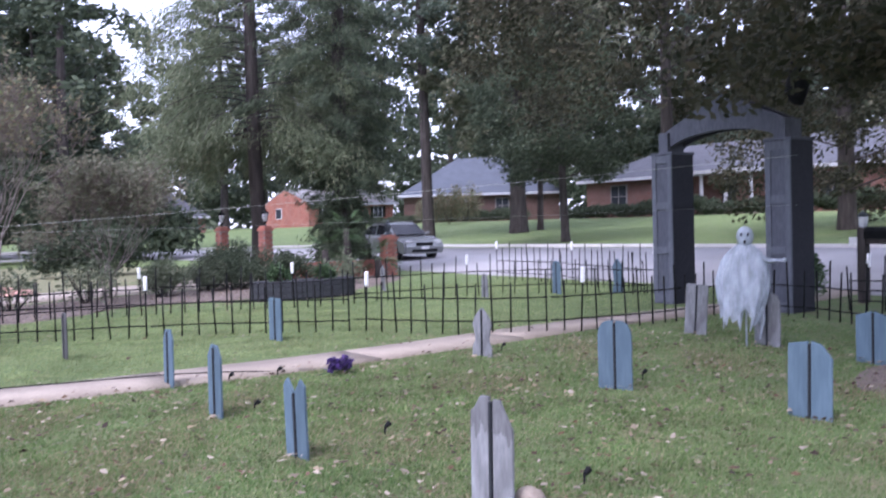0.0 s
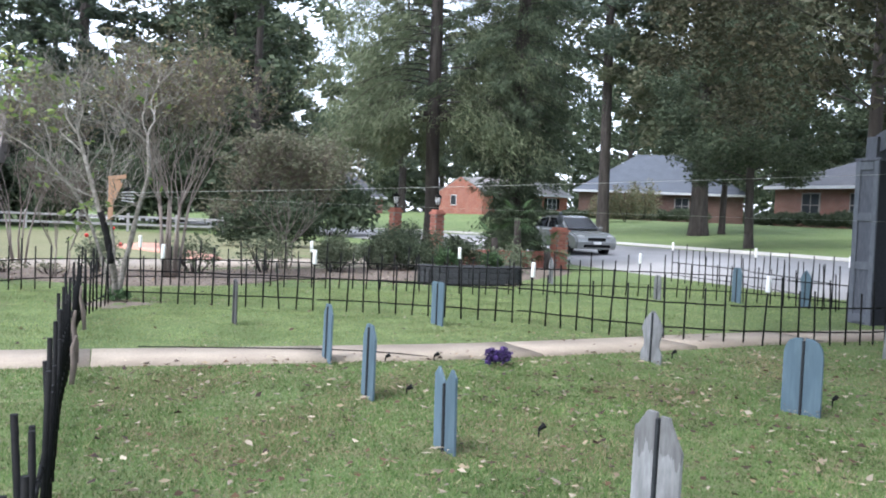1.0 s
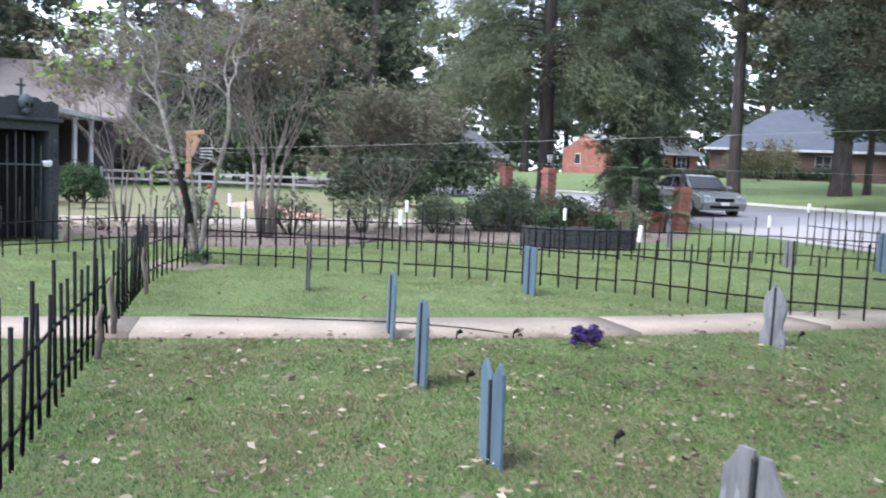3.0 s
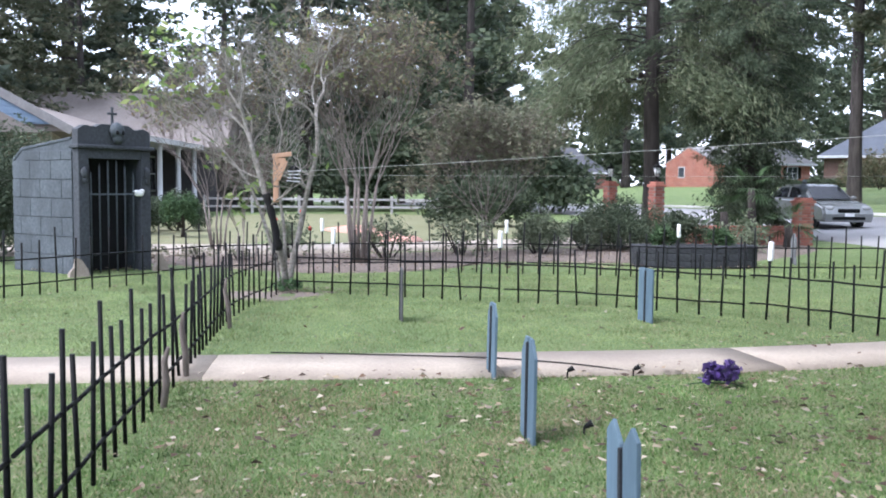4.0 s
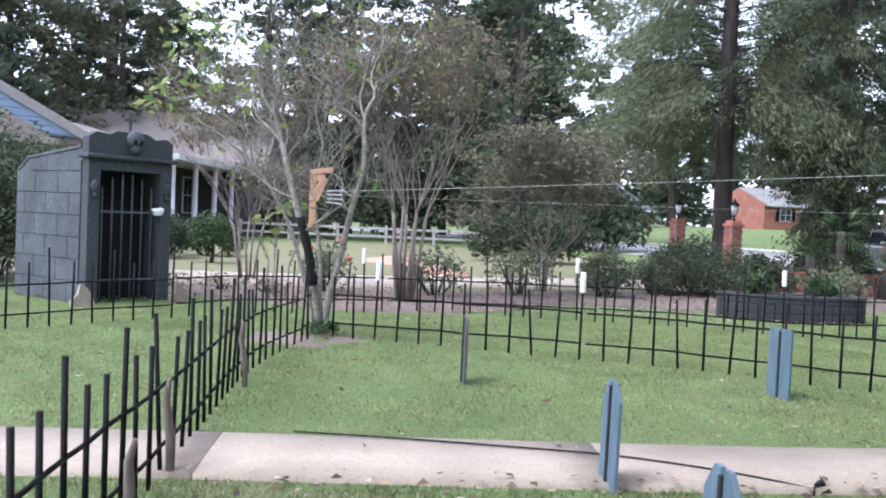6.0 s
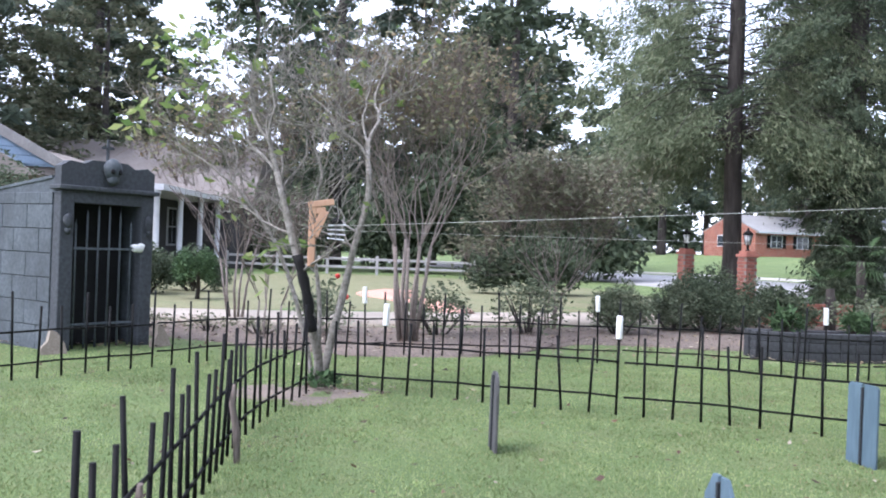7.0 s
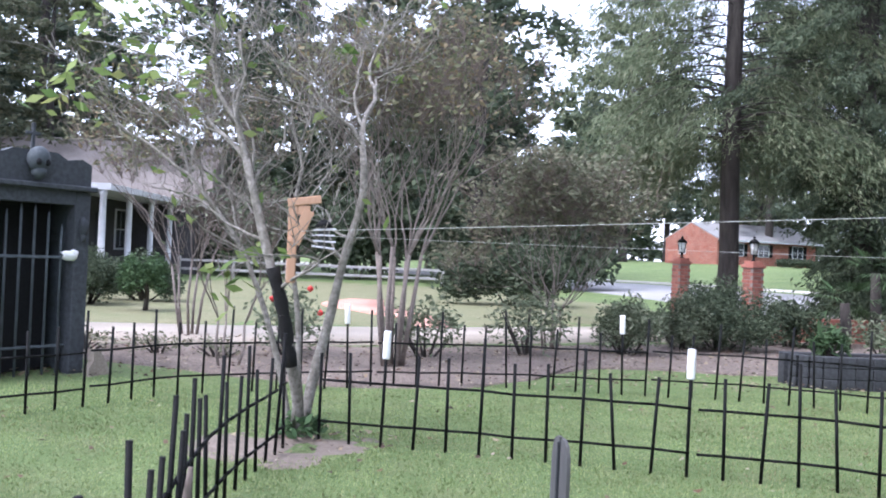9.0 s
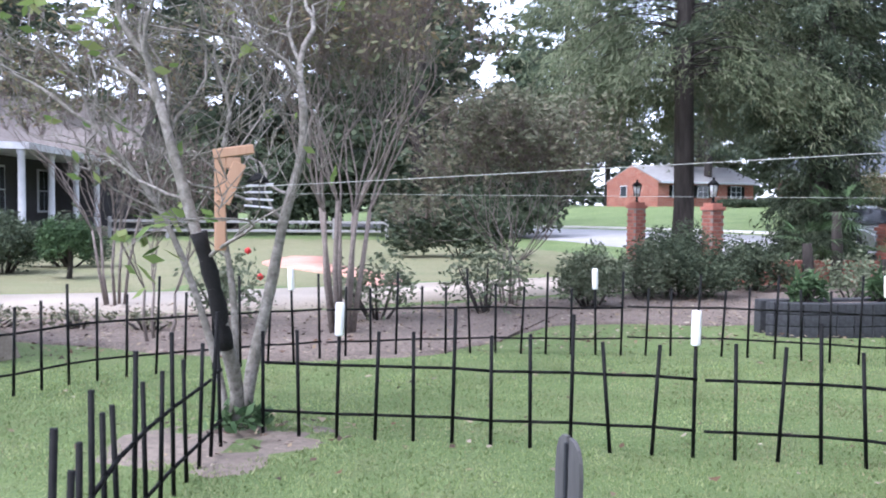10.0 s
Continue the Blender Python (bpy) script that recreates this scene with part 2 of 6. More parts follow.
M = {
    "lawn": grass_ground(),
    "blade": leafy("grass_blades", [(0.055, 0.10, 0.03), (0.10, 0.172, 0.052), (0.145, 0.222, 0.075), (0.19, 0.24, 0.10), (0.31, 0.28, 0.165)], 0.7, 0.35, 1.5, (0.62, 1.3)),
    "fallen": leafy("fallen_leaves", [(0.24, 0.18, 0.11), (0.30, 0.26, 0.18), (0.12, 0.075, 0.05), (0.045, 0.033, 0.028), (0.42, 0.37, 0.28), (0.08, 0.055, 0.04), (0.05, 0.038, 0.03), (0.13, 0.08, 0.048)], 0.7, 0.15),
    "concrete": worn("concrete", (0.235, 0.20, 0.155), (0.345, 0.30, 0.235), 0.9, 35, 1.2, 0.25, 0.003, stain=(0.19, 0.155, 0.125), spread=0.06),
    "drive": worn("pale_drive_concrete", (0.285, 0.25, 0.20), (0.39, 0.345, 0.285), 0.9, 30, 0.8, 0.2, 0.003, stain=(0.25, 0.215, 0.18)),
    "asphalt": worn("asphalt", (0.25, 0.248, 0.245), (0.34, 0.337, 0.332), 0.9, 60, 0.4, 0.3, 0.003),
    "kerb": worn("kerb_concrete", (0.35, 0.34, 0.32), (0.5, 0.49, 0.46), 0.9, 25, 1.0),
    "mulch": worn("bark_mulch", (0.075, 0.06, 0.05), (0.25, 0.205, 0.17), 0.95, 28, 2.0, 0.9, 0.03),
    "dirt": worn("bare_soil", (0.10, 0.082, 0.066), (0.21, 0.175, 0.142), 0.95, 18, 2.0, 0.7, 0.02),
    "blue": worn("blue_grey_paint", (0.062, 0.098, 0.120), (0.098, 0.145, 0.172), 0.75, 30, 6, 0.3, 0.002, (1, 1, 0.15), stain=(0.06, 0.095, 0.12), spread=0.12),
    "grey_stained": stained_grey(),
    "grey": worn("grey_paint", (0.125, 0.132, 0.132), (0.235, 0.243, 0.242), 0.8, 34, 7, 0.4, 0.003, (1, 1, 0.25), stain=(0.06, 0.06, 0.058), spread=0.1),
    "weathered": worn("weathered_grey_wood", (0.046, 0.046, 0.046), (0.098, 0.098, 0.094), 0.9, 30, 6, 0.4, 0.003, (1, 1, 0.15)),
    "planter": worn("dark_block", (0.024, 0.026, 0.028), (0.055, 0.058, 0.062), 0.9, 20, 3),
    "grassgreen": leafy("green_grass_blades", [(0.11, 0.155, 0.055), (0.19, 0.25, 0.10), (0.245, 0.295, 0.13), (0.295, 0.32, 0.165)], 0.7, 0.35, 1.3, (0.62, 1.32)),
    "straw": leafy("straw_blades", [(0.16, 0.15, 0.08), (0.25, 0.215, 0.125), (0.34, 0.29, 0.18), (0.15, 0.18, 0.075)], 0.8, 0.3),
    "groove": worn("dark_stake", (0.012, 0.014, 0.016), (0.03, 0.033, 0.036), 0.9),
    "black": worn("black_paint", (0.003, 0.0035, 0.0035), (0.009, 0.0095, 0.010), 0.6, 60, 8, 0.15, 0.001, stain=(0.014, 0.014, 0.013)),
    "white": worn("white_plastic", (0.70, 0.70, 0.68), (0.82, 0.82, 0.80), 0.45, 40, 6, 0.1, 0.001),
    "gate": worn("gate_paint", (0.05, 0.055, 0.066), (0.098, 0.105, 0.12), 0.75, 25, 2.5, 0.3, 0.003, (1, 1, 0.3), stain=(0.06, 0.065, 0.08)),
    # lighter copy of the gate paint, for the lit front boards
    "gate_lit": worn("gate_lit_paint", (0.07, 0.078, 0.092), (0.125, 0.135, 0.152), 0.8, 25, 2.5, 0.3, 0.003, (1, 1, 0.3)),
    # darker copy of the gate paint, for sides turned from the light
    "gate_shaded": worn("gate_shaded_paint", (0.012, 0.013, 0.017), (0.026, 0.028, 0.034), 0.8, 25, 2.5),
    "stone": worn("painted_stone", (0.049, 0.060, 0.066), (0.100, 0.114, 0.123), 0.85, 22, 2.0, 0.5, 0.008, stain=(0.034, 0.039, 0.043), spread=0.08),
    "stone_dark": worn("dark_trim", (0.03, 0.034, 0.037), (0.07, 0.076, 0.083), 0.85, 22, 3.0, 0.5, 0.006),
    # near-black that stands for shade in openings; the bat's black as well
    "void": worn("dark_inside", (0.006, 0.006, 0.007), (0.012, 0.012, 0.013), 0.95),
    "cloth": worn("white_gauze", (0.31, 0.355, 0.39), (0.43, 0.47, 0.50), 0.9, 50, 5, 0.4, 0.004, (1, 1, 0.2)),
    "bone": worn("bone", (0.16, 0.13, 0.10), (0.30, 0.26, 0.205), 0.75, 30, 6, 0.3, 0.003),
    "wood": worn("fresh_pine_board", (0.33, 0.185, 0.11), (0.46, 0.29, 0.185), 0.7, 18, 3, 0.2, 0.002, (1, 1, 0.08)),
    "barkpale": worn("pale_bark", (0.085, 0.075, 0.062), (0.33, 0.31, 0.275), 0.9, 24, 7, 0.6, 0.008, stain=(0.12, 0.11, 0.085)),
    "barkmid": worn("grey_brown_bark", (0.12, 0.10, 0.086), (0.24, 0.205, 0.18), 0.9, 30, 4, 0.4, 0.006),
    "twig": worn("brown_twigs", (0.085, 0.068, 0.056), (0.17, 0.138, 0.115), 0.9, 30, 4, 0.2, 0.002),
    "stalk": worn("dry_stalk", (0.085, 0.07, 0.058), (0.18, 0.15, 0.128), 0.9, 30, 6, 0.5, 0.004, (1, 1, 0.2)),
    "olive": leafy("olive_leaves", [(0.095, 0.105, 0.068), (0.14, 0.15, 0.098), (0.19, 0.195, 0.13), (0.20, 0.175, 0.12)], 0.7, 0.25),
    "bark": worn("brown_bark", (0.016, 0.0145, 0.013), (0.085, 0.073, 0.064), 0.95, 9, 2, 1.0, 0.05, (1, 1, 0.16)),
    "wrap": worn("black_trunk_wrap", (0.006, 0.006, 0.006), (0.016, 0.015, 0.014), 0.95, 50, 5, 0.8, 0.01),
    "brick": worn("red_brick", (0.20, 0.078, 0.057), (0.31, 0.13, 0.095), 0.9, 30, 8, 0.4, 0.003, spread=0.25),
    "mortar": worn("mortar", (0.17, 0.14, 0.12), (0.25, 0.215, 0.185), 0.95),
    "bricks_red": brickwork("brick_wall_red", (0.30, 0.105, 0.068), (0.24, 0.08, 0.052), (0.32, 0.22, 0.18)),
    "bricks_dark": brickwork("brick_wall_dark", (0.12, 0.068, 0.052), (0.09, 0.052, 0.042), (0.12, 0.1, 0.085)),
    "bricks_brown": brickwork("brick_wall_brown", (0.19, 0.09, 0.068), (0.145, 0.07, 0.052), (0.2, 0.165, 0.14)),
    "bricks_pink": brickwork("brick_paving", (0.50, 0.27, 0.20), (0.42, 0.22, 0.16), (0.45, 0.36, 0.30)),
    # grey wall, with the porch's deep shade put into the colour
    "porchwall": worn("shaded_grey_brick", (0.03, 0.03, 0.031), (0.07, 0.068, 0.068), 0.9, 18, 3, 0.4, 0.004),
    "shingle": worn("grey_shingles", (0.062, 0.065, 0.072), (0.105, 0.11, 0.122), 0.9, 14, 1.0, 0.4, 0.01),
    "shingle_blue": worn("blue_grey_shingles", (0.058, 0.068, 0.082), (0.088, 0.10, 0.118), 0.9, 14, 1.0, 0.4, 0.01),
    "shingle_tan": worn("tan_shingles", (0.155, 0.135, 0.12), (0.225, 0.20, 0.18), 0.9, 10, 1.0, 0.4, 0.01),
    "roof_pale": worn("pale_grey_roof", (0.187, 0.187, 0.179), (0.250, 0.250, 0.242), 0.85, 10, 1.0),
    "trim_dim": worn("dull_cream_trim", (0.17, 0.165, 0.155), (0.25, 0.24, 0.225), 0.6, 20, 3, 0.1, 0.001),
    "dry_lawn": worn("dry_lawn", (0.095, 0.10, 0.05), (0.23, 0.215, 0.125), 0.95, 26, 1.1, 0.8, 0.02, stain=(0.11, 0.13, 0.058)),
    "trim": worn("white_trim", (0.42, 0.43, 0.44), (0.52, 0.53, 0.54), 0.5, 20, 3, 0.1, 0.001),
    "siding": worn("pale_blue_siding", (0.15, 0.215, 0.29), (0.20, 0.27, 0.345), 0.6, 20, 2, 0.1, 0.002),
    "tanwall": worn("tan_wall", (0.38, 0.34, 0.29), (0.50, 0.46, 0.40), 0.8, 20, 2),
    "railwood": worn("weathered_white_rail", (0.26, 0.255, 0.24), (0.38, 0.37, 0.355), 0.85, 20, 3, 0.3, 0.003, (1, 1, 1)),
    "wire": worn("pale_rope", (0.30, 0.31, 0.28), (0.42, 0.43, 0.39), 0.7),
    "petal": leafy("purple_petals", [(0.022, 0.014, 0.06), (0.07, 0.04, 0.15), (0.012, 0.009, 0.03), (0.13, 0.085, 0.23), (0.02, 0.025, 0.02)], 0.6, 0.2),
    "silver": worn("silver_car_paint", (0.25, 0.262, 0.25), (0.29, 0.30, 0.29), 0.22, 4, 1, 0.0, 0.001, metal=0.35),
    "rubber": worn("rubber", (0.015, 0.015, 0.016), (0.03, 0.03, 0.03), 0.85),
    "chrome": worn("bright_metal", (0.6, 0.6, 0.6), (0.75, 0.75, 0.75), 0.25, 10, 2, 0.0, 0.001, metal=1.0),
    "ivy": leafy("broad_green_leaves", [(0.085, 0.14, 0.04), (0.135, 0.205, 0.06), (0.18, 0.25, 0.08), (0.22, 0.265, 0.095), (0.25, 0.265, 0.10)], 0.5, 0.4),
    "oakdark": leafy("dark_oak_leaves", [(0.030, 0.035, 0.021), (0.048, 0.052, 0.031), (0.072, 0.072, 0.044), (0.095, 0.083, 0.052)], 0.7, 0.25),
    "cypress": leafy("cypress_needles", [(0.075, 0.10, 0.058), (0.12, 0.15, 0.085), (0.168, 0.195, 0.115), (0.21, 0.22, 0.14)], 0.7, 0.3),
    "darkleaf": leafy("dark_evergreen", [(0.044, 0.060, 0.038), (0.072, 0.094, 0.057), (0.102, 0.124, 0.076)], 0.6, 0.25),
    "pine": leafy("pine_needles", [(0.062, 0.083, 0.062), (0.096, 0.124, 0.088), (0.13, 0.155, 0.112)], 0.7, 0.4),
    "oak": leafy("oak_leaves", [(0.066, 0.082, 0.05), (0.105, 0.12, 0.072), (0.142, 0.15, 0.094), (0.18, 0.172, 0.115)], 0.6, 0.42),
    "myrtle": leafy("myrtle_leaves", [(0.115, 0.132, 0.075), (0.167, 0.178, 0.103), (0.190, 0.178, 0.109), (0.207, 0.155, 0.092)], 0.6, 0.3),
    "shrub": leafy("shrub_leaves", [(0.039, 0.072, 0.033), (0.066, 0.110, 0.050), (0.099, 0.154, 0.072)], 0.6, 0.25),
    "greyshrub": leafy("grey_green_leaves", [(0.091, 0.117, 0.072), (0.143, 0.169, 0.104), (0.208, 0.227, 0.156)], 0.7, 0.25),
    "purpleleaf": leafy("bronze_leaves", [(0.028, 0.018, 0.02), (0.05, 0.033, 0.034), (0.075, 0.055, 0.05)], 0.7, 0.25),
    "flower_red": worn("red_petals", (0.5, 0.03, 0.03), (0.65, 0.06, 0.05), 0.6),
    "moss": leafy("hanging_moss", [(0.16, 0.16, 0.12), (0.22, 0.22, 0.17)], 0.9, 0.3),
}
gauze = M["cloth"].node_tree
sheer = gauze.nodes.new("ShaderNodeMixShader")
weave = ramp_node(gauze, noise_node(gauze, 9, 4, 0.6, (1, 1, 0.35)).outputs[0], [(0.35, (0.05, 0.05, 0.05)), (0.7, (0.6, 0.6, 0.6))])
gauze.links.new(weave.outputs[0], sheer.inputs[0])
gauze.links.new(gauze.nodes["Principled BSDF"].outputs[0], sheer.inputs[1])
gauze.links.new(gauze.nodes.new("ShaderNodeBsdfTransparent").outputs[0], sheer.inputs[2])
gauze.links.new(sheer.outputs[0], gauze.nodes["Material Output"].inputs[0])
glass, gnt, gb = shader("window_glass", 0.05)
gb.inputs["Base Color"].default_value = (0.03, 0.035, 0.04, 1)
gb.inputs["Specular IOR Level"].default_value = 0.6
M["glass"] = glass
M["black"].node_tree.nodes["Principled BSDF"].inputs["Specular IOR Level"].default_value = 0.08
lampglass, lnt, lb = shader("lamp_glass", 0.15)
lb.inputs["Base Color"].default_value = (0.8, 0.82, 0.8, 1)
lb.inputs["Transmission Weight"].default_value = 0.6
M["lampglass"] = lampglass

# ---- mesh helpers ----
RNG = np.random.default_rng(7)


def part(name, bm, material, parent=None, label=""):
    me = bpy.data.meshes.new(name)
    bm.to_mesh(me)
    bm.free()
    me.materials.append(M[material])
    ob = new(name, me)
    if parent is not None:
        ob.parent = parent
    return tagged(ob, label)


def sharing(name, me, parent, m):
    ob = new(name, me)
    ob.parent = parent
    ob.matrix_basis = m
    return ob


def mesh_np(name, v, f, material, parent=None, label="", smooth=False):
    me = bpy.data.meshes.new(name)
    v, f = np.asarray(v, np.float32), np.asarray(f, np.int32)
    k = f.shape[1]
    me.vertices.add(len(v))
    me.vertices.foreach_set("co", v.ravel())
    me.loops.add(f.size)
    me.loops.foreach_set("vertex_index", f.ravel())
    me.polygons.add(len(f))
    me.polygons.foreach_set("loop_start", np.arange(0, f.size, k, dtype=np.int32))
    me.polygons.foreach_set("loop_total", np.full(len(f), k, np.int32))
    me.update(calc_edges=True)
    if smooth:
        me.polygons.foreach_set("use_smooth", np.ones(len(f), bool))
    me.materials.append(M[material])
    ob = new(name, me)
    if parent is not None:
        ob.parent = parent
    return tagged(ob, label)


def thing(name, label, category, x=0, y=0, z=0, rz=0, group="", kind=""):
    ob = new(name)
    ob.empty_display_size = 0.1
    ob.matrix_basis = pose(x, y, z, 0, 0, rz)
    return tagged(ob, label, category, group, kind)


def add_box(bm, c, s, bevel=0.0, m=None):
    r = bmesh.ops.create_cube(bm, size=1.0)
    bmesh.ops.scale(bm, vec=s, verts=r["verts"])
    if bevel:
        es = list({e for v in r["verts"] for e in v.link_edges})
        r2 = bmesh.ops.bevel(bm, geom=es, offset=bevel, segments=1, affect="EDGES")
        vs = list({v for f in r2["faces"] for v in f.verts} | {v for v in r["verts"] if v.is_valid})
    else:
        vs = r["verts"]
    bmesh.ops.translate(bm, vec=c, verts=vs)
    if m is not None:
        bmesh.ops.transform(bm, matrix=m, verts=vs)
    return bm


def box(c, s, bevel=0.0, m=None):
    return add_box(bmesh.new(), c, s, bevel, m)


def add_prism(bm, outline, t, m=None):
    """An outline in x and z, made t thick in y."""
    a = [bm.verts.new((x, -t / 2, z)) for x, z in outline]
    b = [bm.verts.new((x, t / 2, z)) for x, z in outline]
    n = len(outline)
    bm.faces.new(a)
    bm.faces.new(b[::-1])
    for i in range(n):
        bm.faces.new((a[i], b[i], b[(i + 1) % n], a[(i + 1) % n]))
    bmesh.ops.recalc_face_normals(bm, faces=bm.faces)
    if m is not None:
        bmesh.ops.transform(bm, matrix=m, verts=a + b)
    return bm


def prism(outline, t, m=None):
    return add_prism(bmesh.new(), outline, t, m)


TUBE_RINGS = []


def add_tube(bm, pts, radii, seg=8, cap=True, anchor=None):
    """A round tube along the points; anchor: a vertex of the limb that it grows from."""
    rings = []
    pts = [Vector(p) for p in pts]
    ref = Vector((0.31, 0.95, 0.05))
    for i, p in enumerate(pts):
        d = (pts[min(i + 1, len(pts) - 1)] - pts[max(i - 1, 0)]).normalized()
        u = d.cross(ref)
        u = (u if u.length > 1e-3 else d.cross(Vector((1, 0, 0)))).normalized()
        w = d.cross(u)
        r = radii[i] if isinstance(radii, (list, tuple)) else radii
        rings.append([bm.verts.new(p + r * (math.cos(6.28319 * k / seg) * u + math.sin(6.28319 * k / seg) * w)) for k in range(seg)])
    for a, b in zip(rings, rings[1:]):
        for k in range(seg):
            f = bm.faces.new((a[k], a[(k + 1) % seg], b[(k + 1) % seg], b[k]))
            f.smooth = True
    if cap:
        bm.faces.new(rings[0][::-1])
        bm.faces.new(rings[-1])
    if anchor is not None:
        bm.faces.new((anchor, rings[0][0], rings[0][1]))
    TUBE_RINGS[:] = rings
    return bm


def tube(pts, radii, seg=8):
    return add_tube(bmesh.new(), pts, radii, seg)


def lathe(profile, seg=16, m=None):
    """A turned shape: profile of (radius, height)."""
    bm = bmesh.new()
    add_tube(bm, [(0, 0, z) for r, z in profile], [max(r, 0.002) for r, z in profile], seg)
    if m is not None:
        bmesh.ops.transform(bm, matrix=m, verts=bm.verts)
    return bm


def add_ball(bm, c, s, sub=2, rough=0.0):
    r = bmesh.ops.create_icosphere(bm, subdivisions=sub, radius=1.0)
    for v in r["verts"]:
        k = 1 + rough * noise.noise(v.co * 2.3 + Vector(c))
        v.co = Vector((v.co.x * s[0] * k + c[0], v.co.y * s[1] * k + c[1], v.co.z * s[2] * k + c[2]))
        for f in v.link_faces:
            f.smooth = True
    return bm


def ball(c, s, sub=2, rough=0.0):
    return add_ball(bmesh.new(), c, s, sub, rough)


def curve_points(pts, step):
    """A smooth line through the points, at about even steps."""
    p = [np.array(q, float) for q in pts]
    p = [2 * p[0] - p[1]] + p + [2 * p[-1] - p[-2]]
    out = []
    for i in range(1, len(p) - 2):
        n = max(2, int(np.linalg.norm(p[i + 1] - p[i]) / step))
        for k in range(n):
            t = k / n
            out.append(0.5 * (2 * p[i] + (p[i + 1] - p[i - 1]) * t + (2 * p[i - 1] - 5 * p[i] + 4 * p[i + 1] - p[i + 2]) * t * t + (3 * p[i] - p[i - 1] - 3 * p[i + 1] + p[i + 2]) * t ** 3))
    out.append(p[-2])
    return np.array(out)


def ground_z(x, y):
    """The lawn is level; past the plot the land rises gently to the houses over the road."""
    u = np.clip((np.asarray(x, float) - 14.5) / 30.0, 0, 1)
    return 1.65 * u * u * (3 - 2 * u) * 0.35 + 1.65 * 0.65 * u


def gz(x, y):
    return float(ground_z(x, y))


# ---- ground ----
def spaced(lo, hi, a, b, fine, far):
    left = [a - fine * (1.28 ** k) for k in range(1, 60) if a - fine * (1.28 ** k) > lo]
    right = [b + fine * (1.28 ** k) for k in range(1, 60) if b + fine * (1.28 ** k) < hi]
    return np.array([lo] + left[::-1] + list(np.arange(a, b, fine)) + [b] + right + [hi])


gx, gy = spaced(-900, 900, -14, 40, 0.5, 60), spaced(-900, 900, -6, 62, 0.5, 60)
XX, YY = np.meshgrid(gx, gy)
ZZ = ground_z(XX, YY) + 0.012 * np.sin(1.3 * XX + 0.4 * YY) * np.cos(0.9 * YY)
gi = np.arange(XX.size).reshape(XX.shape)
ground = mesh_np("ground", np.c_[XX.ravel(), YY.ravel(), ZZ.ravel()],
                 np.c_[gi[:-1, :-1].ravel(), gi[:-1, 1:].ravel(), gi[1:, 1:].ravel(), gi[1:, :-1].ravel()], "lawn", smooth=True)
tagged(ground, "mown green lawn with straw-coloured dry patches", "lawn", kind="structure")


def strip(name, centre, width, lift, thick, material, step=0.6, label="", category="", parent=None):
    """A slab along a line, which follows the land."""
    c = curve_points(centre, step)
    d = np.gradient(c, axis=0)
    n = np.c_[-d[:, 1], d[:, 0]] / np.linalg.norm(d, axis=1)[:, None]
    w = np.interp(np.linspace(0, 1, len(c)), np.linspace(0, 1, len(width)), width) if isinstance(width, (list, tuple)) else np.full(len(c), width)
    a, b = c + n * w[:, None] / 2, c - n * w[:, None] / 2
    za, zb = ground_z(a[:, 0], a[:, 1]) + lift, ground_z(b[:, 0], b[:, 1]) + lift
    v = np.concatenate([np.c_[a, za], np.c_[b, zb], np.c_[a, za - thick], np.c_[b, zb - thick]])
    k, i = len(c), np.arange(len(c) - 1)
    f = np.concatenate([np.c_[i + k, i + k + 1, i + 1, i], np.c_[i, i + 1, i + 1 + 2 * k, i + 2 * k], np.c_[i + 3 * k, i + 1 + 3 * k, i + 1 + k, i + k],
                        [[0, 2 * k, 3 * k, k], [k - 1, 2 * k - 1, 4 * k - 1, 3 * k - 1]]])
    ob = mesh_np(name, v, f, material, parent)
    return tagged(ob, label, category, kind="structure") if parent is None else ob


ROAD = [(22, -60), (21.0, -20), (20.4, 5), (20.0, 18), (19.5, 28), (19.0, 36), (18.4, 46), (15, 60), (7, 76), (-8, 95)]
strip("road", ROAD, [9.2, 9.2, 9.2, 9.2, 9.0, 8.0, 7.0, 6.6, 6.6, 6.6], 0.03, 0.12, "asphalt", 1.0, "pale grey worn asphalt residential street", "road")
for side in (-4.7,):
    rc = curve_points(ROAD, 1.0)
    rd = np.gradient(rc, axis=0)
    rn = np.c_[-rd[:, 1], rd[:, 0]] / np.linalg.norm(rd, axis=1)[:, None]
    strip("kerb", [tuple(p) for p in (rc + side * rn)[::4]], 0.24, 0.10, 0.2, "kerb", 1.5, "low pale concrete kerb along the street", "kerb")
DRIVE = [(-26, 20.5), (-8, 21.8), (0, 22.5), (5, 23.9), (10.0, 25.9), (13.5, 28.2), (17.4, 31.6)]
strip("driveway", DRIVE, [3.0, 3.0, 3.0, 2.9, 2.6, 2.7, 3.6], 0.045, 0.14, "drive", 0.8, "pale concrete driveway between mulch and lawn", "driveway")
strip("brick_path", [(3.7, 24.6), (3.9, 27.0), (3.2, 29.2), (2.6, 31.0), (3.2, 34.0)], [1.2, 0.9, 1.4, 1.7, 1.0], 0.045, 0.12, "bricks_pink", 0.4, "winding pinkish brick garden path", "path")
WALK = [(-14, 9.45), (-4, 9.42), (0, 9.41), (3.5, 9.33), (5.2, 9.36), (7.0, 9.57), (9.0, 9.84), (12.2, 9.97), (16, 9.97), (19.8, 9.97)]


